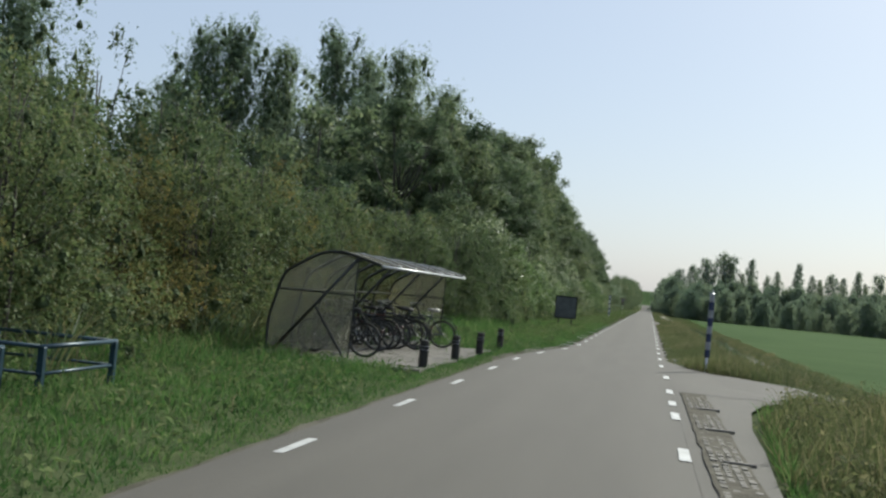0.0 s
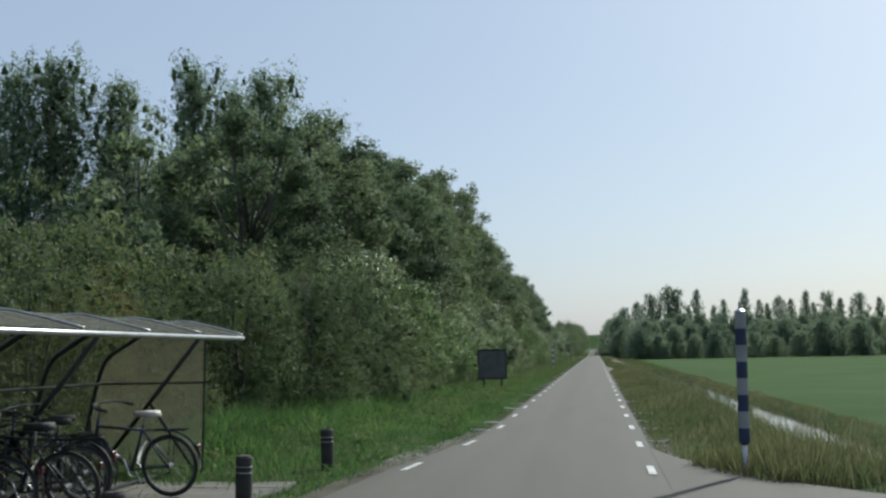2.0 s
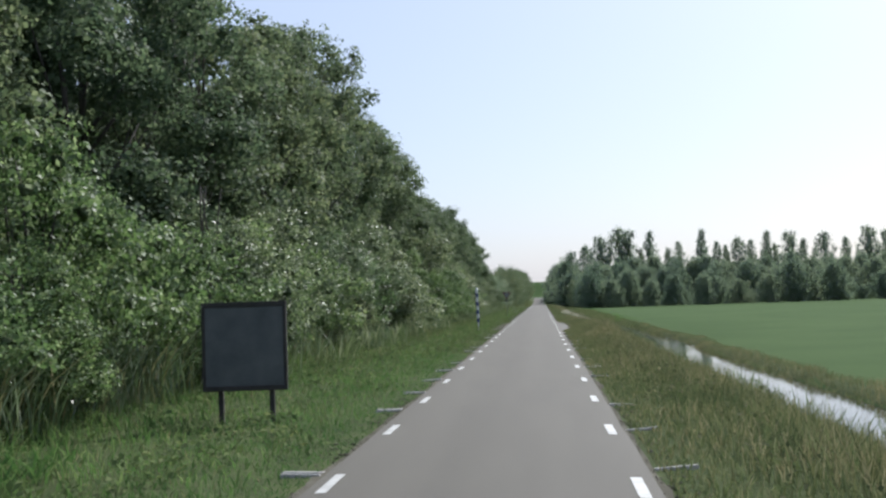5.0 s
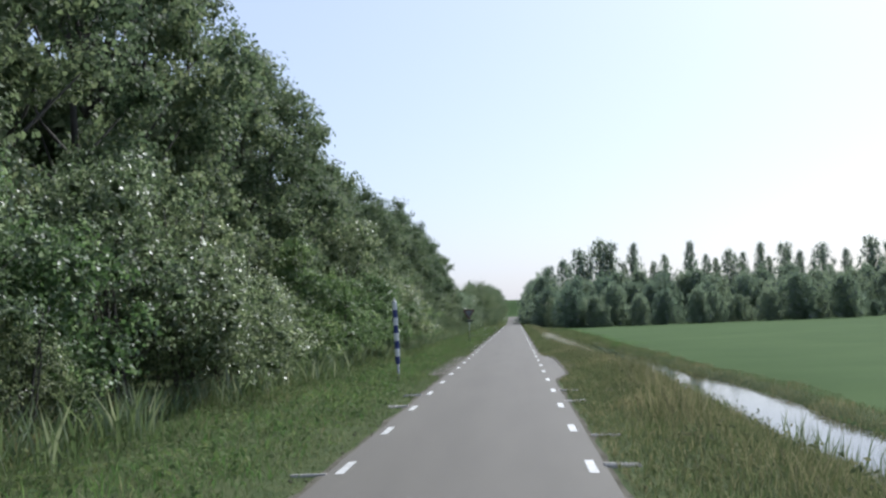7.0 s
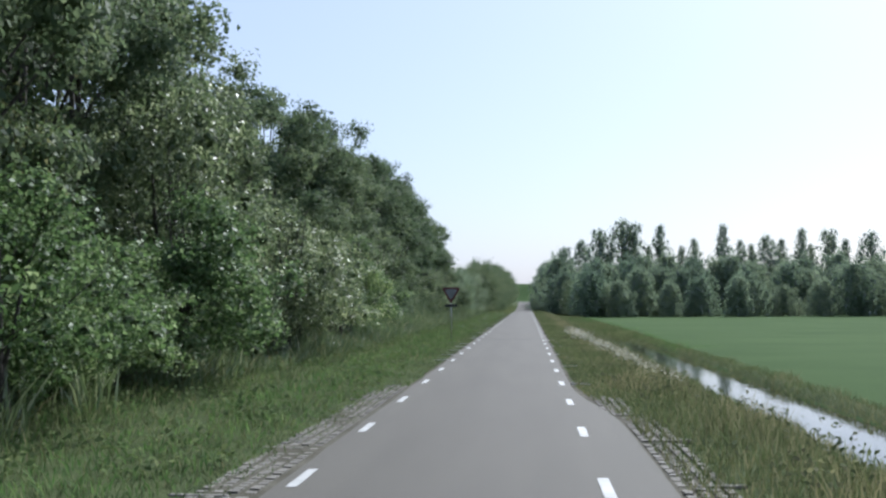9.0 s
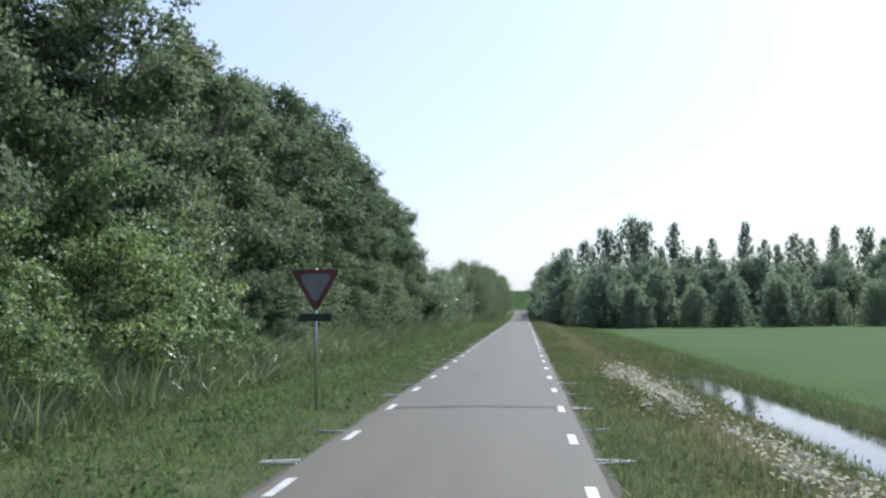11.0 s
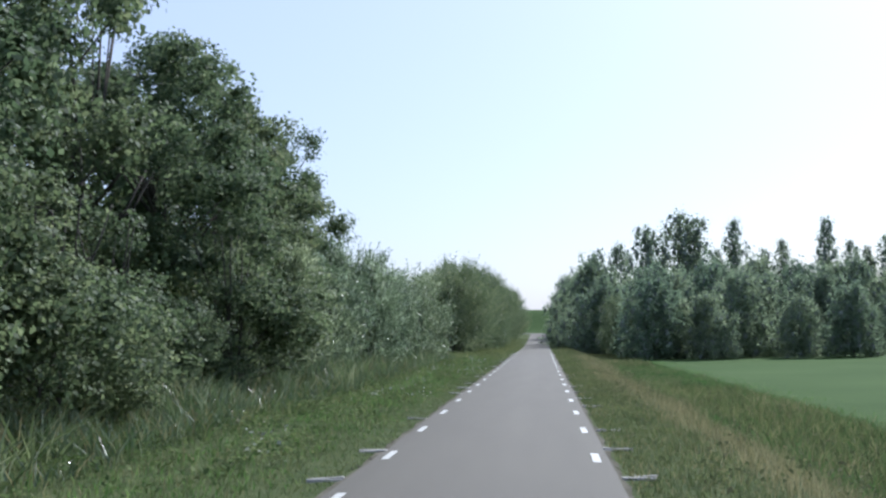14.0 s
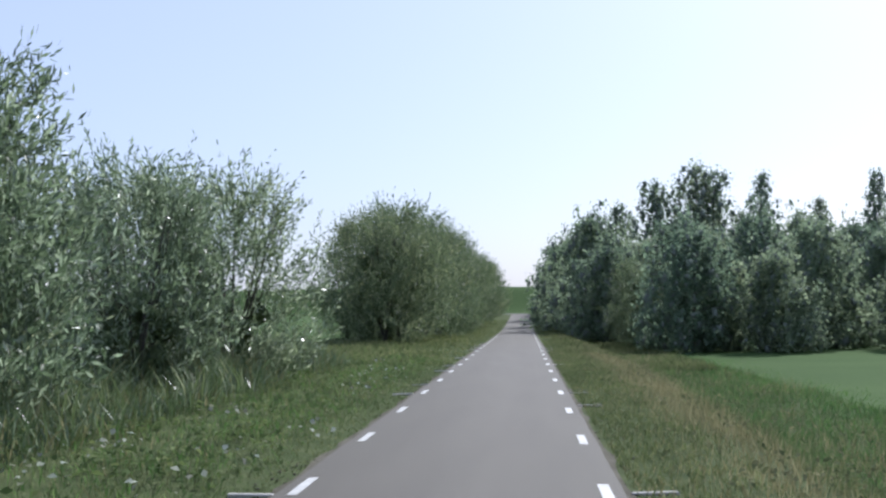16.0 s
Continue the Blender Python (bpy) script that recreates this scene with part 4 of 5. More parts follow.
hub_y = np.concatenate([rng.uniform(62, 138, 34), rng.uniform(186, 232, 16)])
n = 26
y = np.repeat(hub_y, n) + rng.normal(0, 0.16, 50 * n)
x = np.repeat(rng.uniform(-5.6, -4.5, 50), n) + rng.normal(0, 0.16, 50 * n)
blades("sword_leaves", np.column_stack([x, y]), rng.uniform(0.5, 1.05, 50 * n), 0.018, 0.7, M["reed"], "tufts of tall sword-shaped leaves at the foot of the bushes")
# right verge: tall dry grass down to the ditch
n = 300000
u, y = rng.random(n), rng.uniform(22, 262, n)
x = np.array([edge_right(b) for b in y]) + 0.1 + u ** 1.1 * 7.2
beyond = y > np.interp(x, [1.4, 1.8, 2.35, 3.0, 4.2, 6.0, 9.0], [31.0, 29.2, 27.6, 26.0, 24.4, 23.4, 22.8]) + 0.1
wet = (y > 33) & (y < 172) & (x > 5.85) & (x < 7.8)
clump = field_noise(x, y, 0.6, 0.3, 2.0)
keep = ~wet & beyond & thinned(y)
late = np.clip((y - 112) / 25, 0, 1)
hs = (0.10 + np.clip((x - 1.8 - 0.7 * late) / 1.5, 0, 1) * (0.20 + 0.42 * np.clip(clump + 0.2, 0, 1)) * rng.uniform(0.5, 1.1, n)) * (1 - np.where(y < 112, 0.55, np.where(y < 170, 0.4, 0.2)) * np.clip((x - 4.1) / 1.3, 0, 1)) * (1 + 0.25 * np.clip((112 - y) / 25, 0, 1) * np.clip((x - 2.3) / 0.8, 0, 1) * 1.5)
band = np.exp(-((x - 3.5 - 0.25 * np.sin(y * 0.11)) / 0.85) ** 2)
choose = rng.random(n) + clump * 0.7
straw = choose > np.where(y > 112, 0.92 - 1.0 * band * late, np.where(y < 60, 0.84, 0.86))
dry = ~straw & (choose > 0.20 + 0.3 * (y < 62) + 0.45 * late + 0.5 * late * np.clip((x - 4.4) / 0.8, 0, 1))
green = ~straw & ~dry
xy = np.column_stack([x, y])
blades("straw_grass", xy[keep & straw], hs[keep & straw] * 1.05, 0.0055, 0.6, M["straw"], "straw-coloured ripe grass beside the road")
blades("dry_verge_grass", xy[keep & dry], hs[keep & dry], 0.006, 0.6, M["dry_grass"], "tall dry brownish grass between road and ditch")
lush = green & (late > 0.5) & ((x < 2.6) | (x > 4.6)) & (rng.random(n) < 0.55)
for sel, mt in ((lush & ((x < 4.4) | (y < 180)), "dull_grass"), (lush & (x >= 4.4) & (y >= 180), "grass")):
    blades("lush_verge_grass", xy[keep & sel], hs[keep & sel], 0.008, 1.1, M[mt], "fresh green grass beside the dry band")
green &= ~lush
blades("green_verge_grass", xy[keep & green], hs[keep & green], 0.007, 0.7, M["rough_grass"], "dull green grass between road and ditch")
n = 34000
u, y = rng.random(n), rng.uniform(-4, 24, n)
x = np.interp(y, [-4, 6, 11, 16, 19, 20], [2.2, 2.2, 2.4, 2.75, 3.7, 5.2]) + u ** 1.2 * 5
keep = y < 19.6
tuft = field_noise(x, y, 1.0, 1.0, 3.0)
hs = (0.2 + (0.18 + 0.3 * np.clip(u * 4, 0, 1)) * np.clip(tuft + 0.5, 0.2, 1.2)) * rng.uniform(0.6, 1.2, n)
green = rng.random(n) + tuft < 0.8
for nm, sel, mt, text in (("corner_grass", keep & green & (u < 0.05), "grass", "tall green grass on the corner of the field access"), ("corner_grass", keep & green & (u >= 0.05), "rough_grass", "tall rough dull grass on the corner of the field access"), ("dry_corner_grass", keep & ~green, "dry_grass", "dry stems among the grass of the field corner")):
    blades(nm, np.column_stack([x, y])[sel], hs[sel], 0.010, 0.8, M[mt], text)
n = 5200
a, q = rng.uniform(0, 2 * math.pi, n), rng.random(n) ** 0.5
x, y = 3.0 + 1.25 * q * np.cos(a), 27.6 + 1.5 * q * np.sin(a)
keep = y > np.interp(x, [1.4, 1.8, 2.35, 3.0, 4.2, 6.0], [31.0, 29.2, 27.6, 26.0, 24.4, 23.4]) - 0.75
brown = rng.random(n) < 0.4
hs = rng.uniform(0.22, 0.62, n) * (1.1 - 0.5 * q)
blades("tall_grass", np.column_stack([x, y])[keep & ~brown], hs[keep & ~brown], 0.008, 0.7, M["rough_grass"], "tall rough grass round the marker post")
blades("dry_tall_grass", np.column_stack([x, y])[keep & brown], hs[keep & brown], 0.007, 0.7, M["dry_grass"], "dry stems round the marker post")
n = 9000
u, y = rng.random(n), rng.uniform(164, 215, n)
x = 5.3 + u * 3.0
keep = rng.random(n) < np.clip((y - 164) / 14, 0.1, 1)
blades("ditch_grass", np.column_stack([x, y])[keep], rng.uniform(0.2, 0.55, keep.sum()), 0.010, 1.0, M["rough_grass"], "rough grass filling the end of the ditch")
n = 16000
u, y = rng.random(n), rng.uniform(150, 262, n)
x = 7.6 + u ** 1.6 * 4.5
keep = x > 8.0
blades("meadow_fringe", np.column_stack([x, y])[keep], rng.uniform(0.12, 0.3, keep.sum()) * (1.15 - u[keep]), 0.012, 0.8, M["grass"], "longer green grass along the edge of the meadow")
n = 260
y = np.repeat(rng.uniform(150, 236, 26), 10) + rng.normal(0, 0.25, n)
x = np.array([edge_left(b) for b in y]) - np.repeat(rng.uniform(0.4, 2.2, 26), 10) + rng.normal(0, 0.18, n)
c = np.column_stack([x, y, [land(a, b) for a, b in zip(x, y)]])
c[:, 2] += rng.uniform(0.12, 0.35, n)
v, f = leaf_arrays(c, np.tile([0.0, -0.3, 1.0], (n, 1)), 0.07, 0.8, rng)
tagged(raw("wild_flowers", v, f, M["pale_flower"]), "small white wild flowers in the roadside grass", "flowers", kind="stuff")
# broad-leaved herbs among the grass
hubs = np.column_stack([rng.random(1700), rng.uniform(2, 238, 1700)])
n = 22
y = np.repeat(hubs[:, 1], n) + rng.normal(0, 0.16, len(hubs) * n)
x = np.array([edge_left(b) for b in y]) - 0.45 - np.repeat(hubs[:, 0], n) ** 0.8 * 4.6 + rng.normal(0, 0.16, len(y))
open_ground = ~((y > 17.2) & (y < 26.5) & (x > -6.6)) & (x < np.array([edge_left(b) for b in y]) - 0.3)
x, y = x[open_ground], y[open_ground]
c = np.column_stack([x, y, [land(a, b) for a, b in zip(x, y)]])
c[:, 2] += rng.uniform(0.03, 0.26, len(y))
v, f = leaf_arrays(c, np.tile([0.0, -0.2, 1.0], (len(y), 1)), 0.085, 0.55, rng)
tagged(raw("herbs", v, f, M["herb"]), "broad-leaved green herbs among the roadside grass", "herbs", kind="stuff")
# coarse weeds on the ditch side
hubs = np.column_stack([rng.random(1500), rng.uniform(33, 240, 1500)])
hubs = hubs[field_noise(hubs[:, 0] * 5, hubs[:, 1], 0.5, 0.35, 21.0) > -0.12]
n = 18
y = np.repeat(hubs[:, 1], n) + rng.normal(0, 0.13, len(hubs) * n)
x = np.array([edge_right(b) for b in y]) + 0.75 + np.repeat(hubs[:, 0], n) * np.where(y > 150, 5.0, 2.7) + rng.normal(0, 0.13, len(y))
c = np.column_stack([x, y, [land(a, b) for a, b in zip(x, y)]])
c[:, 2] += rng.uniform(0.04, 1.0, len(y)) * np.repeat(rng.uniform(0.2, 0.62, len(hubs)), n) * np.clip((x - 1.9) / 1.4, 0.35, 1)
v, f = leaf_arrays(c, np.tile([0.0, -0.6, 0.7], (len(y), 1)), 0.07, 0.5, rng)
tagged(raw("weeds", v, f, M["weed"]), "coarse dull green weeds between road and ditch", "weeds", kind="stuff")
hubs = np.column_stack([rng.random(420), rng.uniform(2, 19.3, 420)])
n = 26
y = np.repeat(hubs[:, 1], n) + rng.normal(0, 0.15, len(hubs) * n)
x = np.interp(y, [-4, 6, 11, 16, 19, 20], [2.35, 2.35, 2.55, 2.95, 3.9, 5.4]) + np.repeat(hubs[:, 0], n) * 4.6 + rng.normal(0, 0.15, len(y))
c = np.column_stack([x, y, [land(a, b) for a, b in zip(x, y)]])
c[:, 2] += rng.uniform(0.05, 1.0, len(y)) * np.repeat(rng.uniform(0.3, 0.75, len(hubs)), n)
v, f = leaf_arrays(c, np.tile([0.0, -0.6, 0.7], (len(y), 1)), 0.06, 0.5, rng)
tagged(raw("weeds", v, f, M["weed"]), "coarse olive weeds on the corner of the field access", "weeds", kind="stuff")
# ragged far bank of the ditch
n = 15000
y = rng.uniform(34, 178, n)
x = 7.68 + rng.normal(0, 0.13, n)
lump = field_noise(x, y, 0.5, 0.8, 31.0)
keep = (x > 7.4) & (lump > -0.3)
brown = rng.random(n) < 0.3
hs = rng.uniform(0.06, 0.18, n) * (1 + 0.9 * np.clip(lump, 0, 1))
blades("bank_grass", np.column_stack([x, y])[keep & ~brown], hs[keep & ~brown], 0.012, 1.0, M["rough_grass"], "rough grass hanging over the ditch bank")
blades("dry_bank_grass", np.column_stack([x, y])[keep & brown], hs[keep & brown], 0.011, 1.0, M["dry_grass"], "dry grass hanging over the ditch bank")
# verges further along the road
n = 26000
u, y = rng.random(n), 236 + 110 * rng.random(n) ** 1.5
x = np.array([edge_left(b) for b in y]) - 0.12 - u ** 0.9 * 7.0
blades("verge_grass", np.column_stack([x, y]), (0.08 + 0.25 * np.clip(u * 1.5, 0, 1)) * rng.uniform(0.5, 1.2, n), 0.022, 1.0, M["dull_grass"], "dull green grass under the willows along the road")
n = 34000
u, y = rng.random(n), 246 + 110 * rng.random(n) ** 1.5
x = np.array([edge_right(b) for b in y]) + 0.12 + u ** 0.9 * 6.6
brown = rng.random(n) + 0.6 * field_noise(x, y, 0.5, 0.2, 41.0) > 0.85 - 0.5 * np.exp(-((x - 3.4) / 0.8) ** 2)
hs = (0.08 + 0.3 * np.clip((x - 2.0) / 1.5, 0, 1)) * rng.uniform(0.5, 1.1, n)
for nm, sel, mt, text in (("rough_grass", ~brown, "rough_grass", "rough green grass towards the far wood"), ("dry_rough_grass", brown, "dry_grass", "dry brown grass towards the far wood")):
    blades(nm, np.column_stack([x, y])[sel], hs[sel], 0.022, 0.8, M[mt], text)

# pale seed heads on the ditch bank
hub_y = rng.uniform(119, 147, 190)
n = 16
y = np.repeat(hub_y, n) + rng.normal(0, 0.22, 190 * n)
x = np.interp(y, [119, 128, 136, 147], [3.85, 3.5, 3.15, 2.8]) + np.repeat(rng.normal(0, 0.22, 190), n) + rng.normal(0, 0.1, len(y))
c = np.column_stack([x, y, [land(a, b) for a, b in zip(x, y)]])
c[:, 2] += np.repeat(rng.uniform(0.18, 0.4, 190), n) + rng.normal(0, 0.06, len(y))
n = len(y)
v, f = leaf_arrays(c, np.tile([0.0, -0.3, 1.0], (n, 1)), 0.065, 0.7, rng)
tagged(raw("seed_heads", v, f, M["pale_flower"]), "pale dry seed heads on the ditch bank", "weeds", kind="stuff")

# water's edge plants
u, y = rng.random(7000), rng.uniform(36, 180, 7000)
x = np.where(u < 0.65, 5.85 + rng.normal(0, 0.22, len(y)), 7.6 + rng.normal(0, 0.12, len(y)))
keep = np.array([noise.noise((3.0 if a < 7 else 8.0, b * 0.35, 1.0)) for a, b in zip(x, y)]) > 0.0
blades("bank_reeds", np.column_stack([x, y])[keep], rng.uniform(0.3, 0.85, keep.sum()) * np.where(x[keep] < 6.8, np.where(y[keep] < 90, 0.95, 0.5), 0.4), 0.012, 0.5, M["reed"], "reeds along both edges of the ditch")

# ---- along the asphalt ----
# bare soil between asphalt and grass
def shoulder(side):
    vs, fs = [], []
    yy = uneven(-12, 262, 548)
    for j, y in enumerate(yy):
        e = edge_left(y) if side < 0 else edge_right(y)
        w = (0.08 if side < 0 else 0.06) + 0.10 * noise.noise((y * 0.6, side * 3.0, 0)) + 0.08 * noise.noise((y * 2.3, side * 5.0, 0))
        w += (0.42 if side < 0 else 0.26) * smooth01(98.5, 101, y) * (1 - smooth01(112, 115, y)) + (0.3 * smooth01(22, 26, y) * (1 - smooth01(33, 36, y)) if side < 0 else 0)
        a, b = e - side * 0.06, e + side * max(0.05, w)
        vs += [(a, y, road_z(a, y) - 0.012), (b, y, land(b, y) + 0.012)]
        if j:
            k = 2 * j
            fs.append((k - 2, k - 1, k + 1, k) if side > 0 else (k - 1, k - 2, k, k + 1))
    return tagged(raw("road_shoulder", vs, fs, M["dirt"], smooth=True), "strip of bare soil and gravel beside the asphalt", "shoulder", kind="structure")


shoulder(-1), shoulder(1)


# loose gravel and crumbled concrete along the asphalt
n = 5200
y = np.concatenate([rng.uniform(26, 62, n // 2), rng.uniform(62, 236, n // 2)])
side = np.where(rng.random(n) < 0.6, -1, 1)
e = np.array([edge_left(b) if q < 0 else edge_right(b) for q, b in zip(side, y)])
x = e + side * (0.02 + 0.34 * rng.random(n) ** 1.6)
keep = (field_noise(x, y, 0.2, 0.55, 51.0) > -0.15) & ~((side > 0) & (y < 33))
x, y = x[keep], y[keep]
n = len(x)
c = np.column_stack([x, y, [land(a, b) + 0.012 for a, b in zip(x, y)]])
size = rng.uniform(0.006, 0.026, (n, 1, 1)) ** 1.0 * rng.uniform(0.5, 1.6, (n, 1, 3)) * [1.0, 1.0, 0.55]
stone = np.array([[1, 0, 0], [-1, 0, 0], [0, 1, 0], [0, -1, 0], [0, 0, 0.7], [0, 0, -0.7]], float)
v = (c[:, None] + stone[None] * size + rng.normal(0, 0.003, (n, 6, 3))).reshape(-1, 3)
tri = np.array([[0, 2, 4], [2, 1, 4], [1, 3, 4], [3, 0, 4], [2, 0, 5], [1, 2, 5], [3, 1, 5], [0, 3, 5]])
tagged(raw("gravel", v, (tri[None] + (np.arange(n) * 6)[:, None, None]).reshape(-1, 3), M["dirt"]), "loose gravel and crumbled concrete beside the asphalt", "gravel", kind="stuff")


def panel_mesh():
    """Concrete grass panel: rows of worn studs, and an end bar that sticks out on one side."""
    bm = new_bm()
    rp = random.Random(8)
    for i in range(4):
        x = -0.21 + 0.14 * i
        for k in range(20):
            yk = -1.38 + 0.142 * k + rp.uniform(-0.01, 0.01)
            add_box(bm, x - 0.045, yk - 0.05, -0.05, x + rp.uniform(0.03, 0.05), yk + rp.uniform(0.035, 0.055), rp.uniform(0.008, 0.022))
    add_box(bm, -0.08, -1.5, -0.05, 0.42, -1.43, 0.026, bevel=0.008)
    me = bpy.data.meshes.new("concrete_panel")
    bm.to_mesh(me)
    bm.free()
    me.materials.append(M["panel"])
    return me


PANEL = panel_mesh()
bed = new_bm()
cells = [[bed.verts.new((1.60 + 0.44 * i / 4 + 0.04 * noise.noise((i, k * 0.7, 0)), 6.7 + 12.2 * k / 24, 0.021 + 0.004 * noise.noise((i * 3, k, 2)))) for i in range(5)] for k in range(25)]
for p_, q_ in zip(cells, cells[1:]):
    for i in range(4):
        bed.faces.new((p_[i], p_[i + 1], q_[i + 1], q_[i]))
tagged(link("panel_bed", bed, M["bed"]), "soil bed of the concrete panels", "soil", kind="structure")


def panel(x, y, turn=0.0, dz=0.0, wide=1.0):
    ob = new("concrete_panel", PANEL)
    ob.parent = road
    ob.matrix_basis = pose(x, y, dz, random.Random(y).uniform(-0.6, 0.6), random.Random(y + 1).uniform(-1, 1), turn)
    ob.scale = (wide, 1, 1)


for k in range(4):
    panel(1.83, 8.2 + 3.0 * k, 0, 0.008, 0.68)
for k in range(2):
    y = 30.1 + 3 * k
    panel(edge_left(y) - 0.3, y, 176, land(edge_left(y) - 0.3, y) + 0.004 - 0.006 * k, 0.9 - 0.35 * k)
for k in range(5):
    panel(-1.84, 101.6 + 3.0 * k, 180, land(-1.84, 101.6 + 3.0 * k) + 0.008)
for k in range(4):
    y = 102.2 + 3.0 * k
    panel(edge_right(y) + 0.26, y, 0, land(edge_right(y) + 0.26, y) + 0.008, 0.85)

bm = new_bm()
add_box(bm, -0.2, -0.03, -0.06, 0.2, 0.03, 0.022, bevel=0.008)
BAR = bpy.data.meshes.new("edge_bar")
bm.to_mesh(BAR)
bm.free()
BAR.materials.append(M["concrete"])
rb = random.Random(3)
panel(1.72, 30.7, 0, land(1.72, 30.7) + 0.002, 0.45)
for k in range(-1, 76):
    y = 34.6 + 3.0 * k + (0.6 if k < 1 else 0.0)
    for s in (-1, 1):
        if 96 < y < 115 or (k < 0 and s < 0) or (k > 0 and rb.random() < 0.3):
            continue
        e = (edge_left(y) if s < 0 else edge_right(y)) + s * rb.uniform(0.16, 0.26)
        for d in (0.0, 0.14):
            if d and rb.random() < 0.5:
                continue
            ob = new("edge_bar", BAR)
            ob.parent = road
            ob.matrix_basis = pose(e, y + d, land(e, y) + 0.010, rb.uniform(-5, 5), rb.uniform(-4, 4), rb.uniform(-9, 9))

# paved stand under the cycle shelter
bm = new_bm()
slabs = tagged(empty("paving", pose(0, 0, 0), "grey concrete slab paving under the cycle shelter", "paving"), kind="structure")
bm = new_bm()
add_box(bm, -0.292, -0.292, -0.06, 0.292, 0.292, 0.0, bevel=0.006)
SLAB = bpy.data.meshes.new("slab")
bm.to_mesh(SLAB)
bm.free()
SLAB.materials.append(M["paving"])
rb = random.Random(5)
for i in range(15):
    for j in range(6):
        x, y = -6.6 + 0.6 * j + 0.3, 17.2 + 0.6 * i + 0.3
        if x > -2.9 - 0.55 * smooth01(26, 29, y):
            continue
        ob = new("slab", SLAB)
        ob.parent = slabs
        ob.matrix_basis = pose(x, y, 0.028 + rb.uniform(-0.006, 0.006), rb.uniform(-0.6, 0.6), rb.uniform(-0.6, 0.6), 0)
GZ = 0.028

# ---- cycle shelter ----
def arc(n=15):
    """Outline of a rib from the back foot over the top to the front edge, in x and z."""
    pts = [(-6.2, 0.0), (-6.22, 0.5), (-6.15, 0.9), (-5.98, 1.47), (-5.68, 1.71), (-5.28, 1.93), (-4.92, 1.99), (-4.54, 1.92), (-4.05, 1.79)]
    ends = [pts[0]] + pts + [pts[-1]]
    out = []
    for t in np.linspace(0, len(pts) - 1, n):
        k = min(int(t), len(pts) - 2)
        u = t - k
        w = (-0.5 * u + u * u - 0.5 * u ** 3, 1 - 2.5 * u * u + 1.5 * u ** 3, 0.5 * u + 2 * u * u - 1.5 * u ** 3, 0.5 * u ** 3 - 0.5 * u * u)
        out.append(tuple(sum(w[j] * ends[k + j][c] for j in range(4)) for c in (0, 1)))
    return out


shelter = empty("cycle_shelter", pose(0, 0, GZ), "curved steel cycle shelter with weathered clear panels", "shelter")
RIBS = [18.06 + 1.52 * k for k in range(7)]
for k, y in enumerate(RIBS):
    bm = new_bm()
    tube(bm, [(x, y, z) for x, z in arc(34)], 0.028, 8)
    part("rib", bm, M["dark_steel"], shelter, smooth=True)
    if k % 2 == 0:
        bm = new_bm()
        tube(bm, [(-4.54, y, 1.9), (-6.08, y, 0.02)], 0.03, 8)
        part("brace", bm, M["dark_steel"], shelter, smooth=True)
        bm = new_bm()
        tube(bm, [(-5.32, y, 0.94), (-4.66, y, 0.0)], 0.024, 8)
        add_box(bm, -4.73, y - 0.06, 0.0, -4.58, y + 0.06, 0.012)
        part("leg", bm, M["dark_steel"], shelter, smooth=False)
y0, y1 = RIBS[0] - 0.08, RIBS[-1] + 0.1
for x, z, r, nm, mt in ((-4.05, 1.785, 0.028, "front_rail", "zinc"), (-6.05, 1.2, 0.02, "purlin", "dark_steel"), (-6.2, 0.12, 0.022, "purlin", "dark_steel"), (-5.0, 1.97, 0.018, "purlin", "dark_steel")):
    bm = new_bm()
    tube(bm, [(x, y0, z), (x, y1, z)], r, 8)
    part(nm, bm, M[mt], shelter, smooth=True)
bounds = [y0] + RIBS[1:-1] + [y1]
for a, b in zip(bounds, bounds[1:]):
    bm = new_bm()
    prof = arc(30)
    rows = []
    for x, z in prof:
        rows.append([bm.verts.new((x, a + 0.01, z + 0.034)), bm.verts.new((x, b - 0.01, z + 0.034))])
    for r_, q_ in zip(rows, rows[1:]):
        bm.faces.new((r_[0], r_[1], q_[1], q_[0]))
    bmesh.ops.solidify(bm, geom=bm.faces[:], thickness=0.005)
    part("roof_panel", bm, M["acrylic"], shelter, "weathered clear curved panel", smooth=True)
    bm = new_bm()
    tube(bm, [(x, b, z + 0.045) for x, z in prof], 0.012, 6)
    part("panel_strip", bm, M["zinc"], shelter, smooth=True)
for y in (RIBS[0], RIBS[-1]):
    bm = new_bm()
    prof = [(x, z) for x, z in arc(30) if x < -4.56] + [(-4.54, 1.9), (-4.58, 0.12)]
    vs = [bm.verts.new((x, y, max(z, 0.1))) for x, z in prof]
    f = bm.faces.new(vs)
    bmesh.ops.solidify(bm, geom=[f], thickness=0.006)
    part("end_panel", bm, M["acrylic"], shelter, "weathered clear end panel")
    bm = new_bm()
    tube(bm, [(-4.58, y, 0.0), (-4.54, y, 1.9)], 0.016, 6)
    tube(bm, [(-6.04, y, 1.2), (-4.56, y, 1.2)], 0.014, 6)
    part("end_frame", bm, M["dark_steel"], shelter)

# rack of hoops for front wheels
rack = empty("cycle_rack", pose(0, 0, GZ), "dark steel cycle rack with wheel hoops", "cycle rack")
bm = new_bm()
tube(bm, [(-5.6, 18.3, 0.04), (-5.6, 27.0, 0.04)], 0.02, 6)
tube(bm, [(-4.95, 18.3, 0.04), (-4.95, 27.0, 0.04)], 0.02, 6)
part("base_rail", bm, M["dark_steel"], rack)
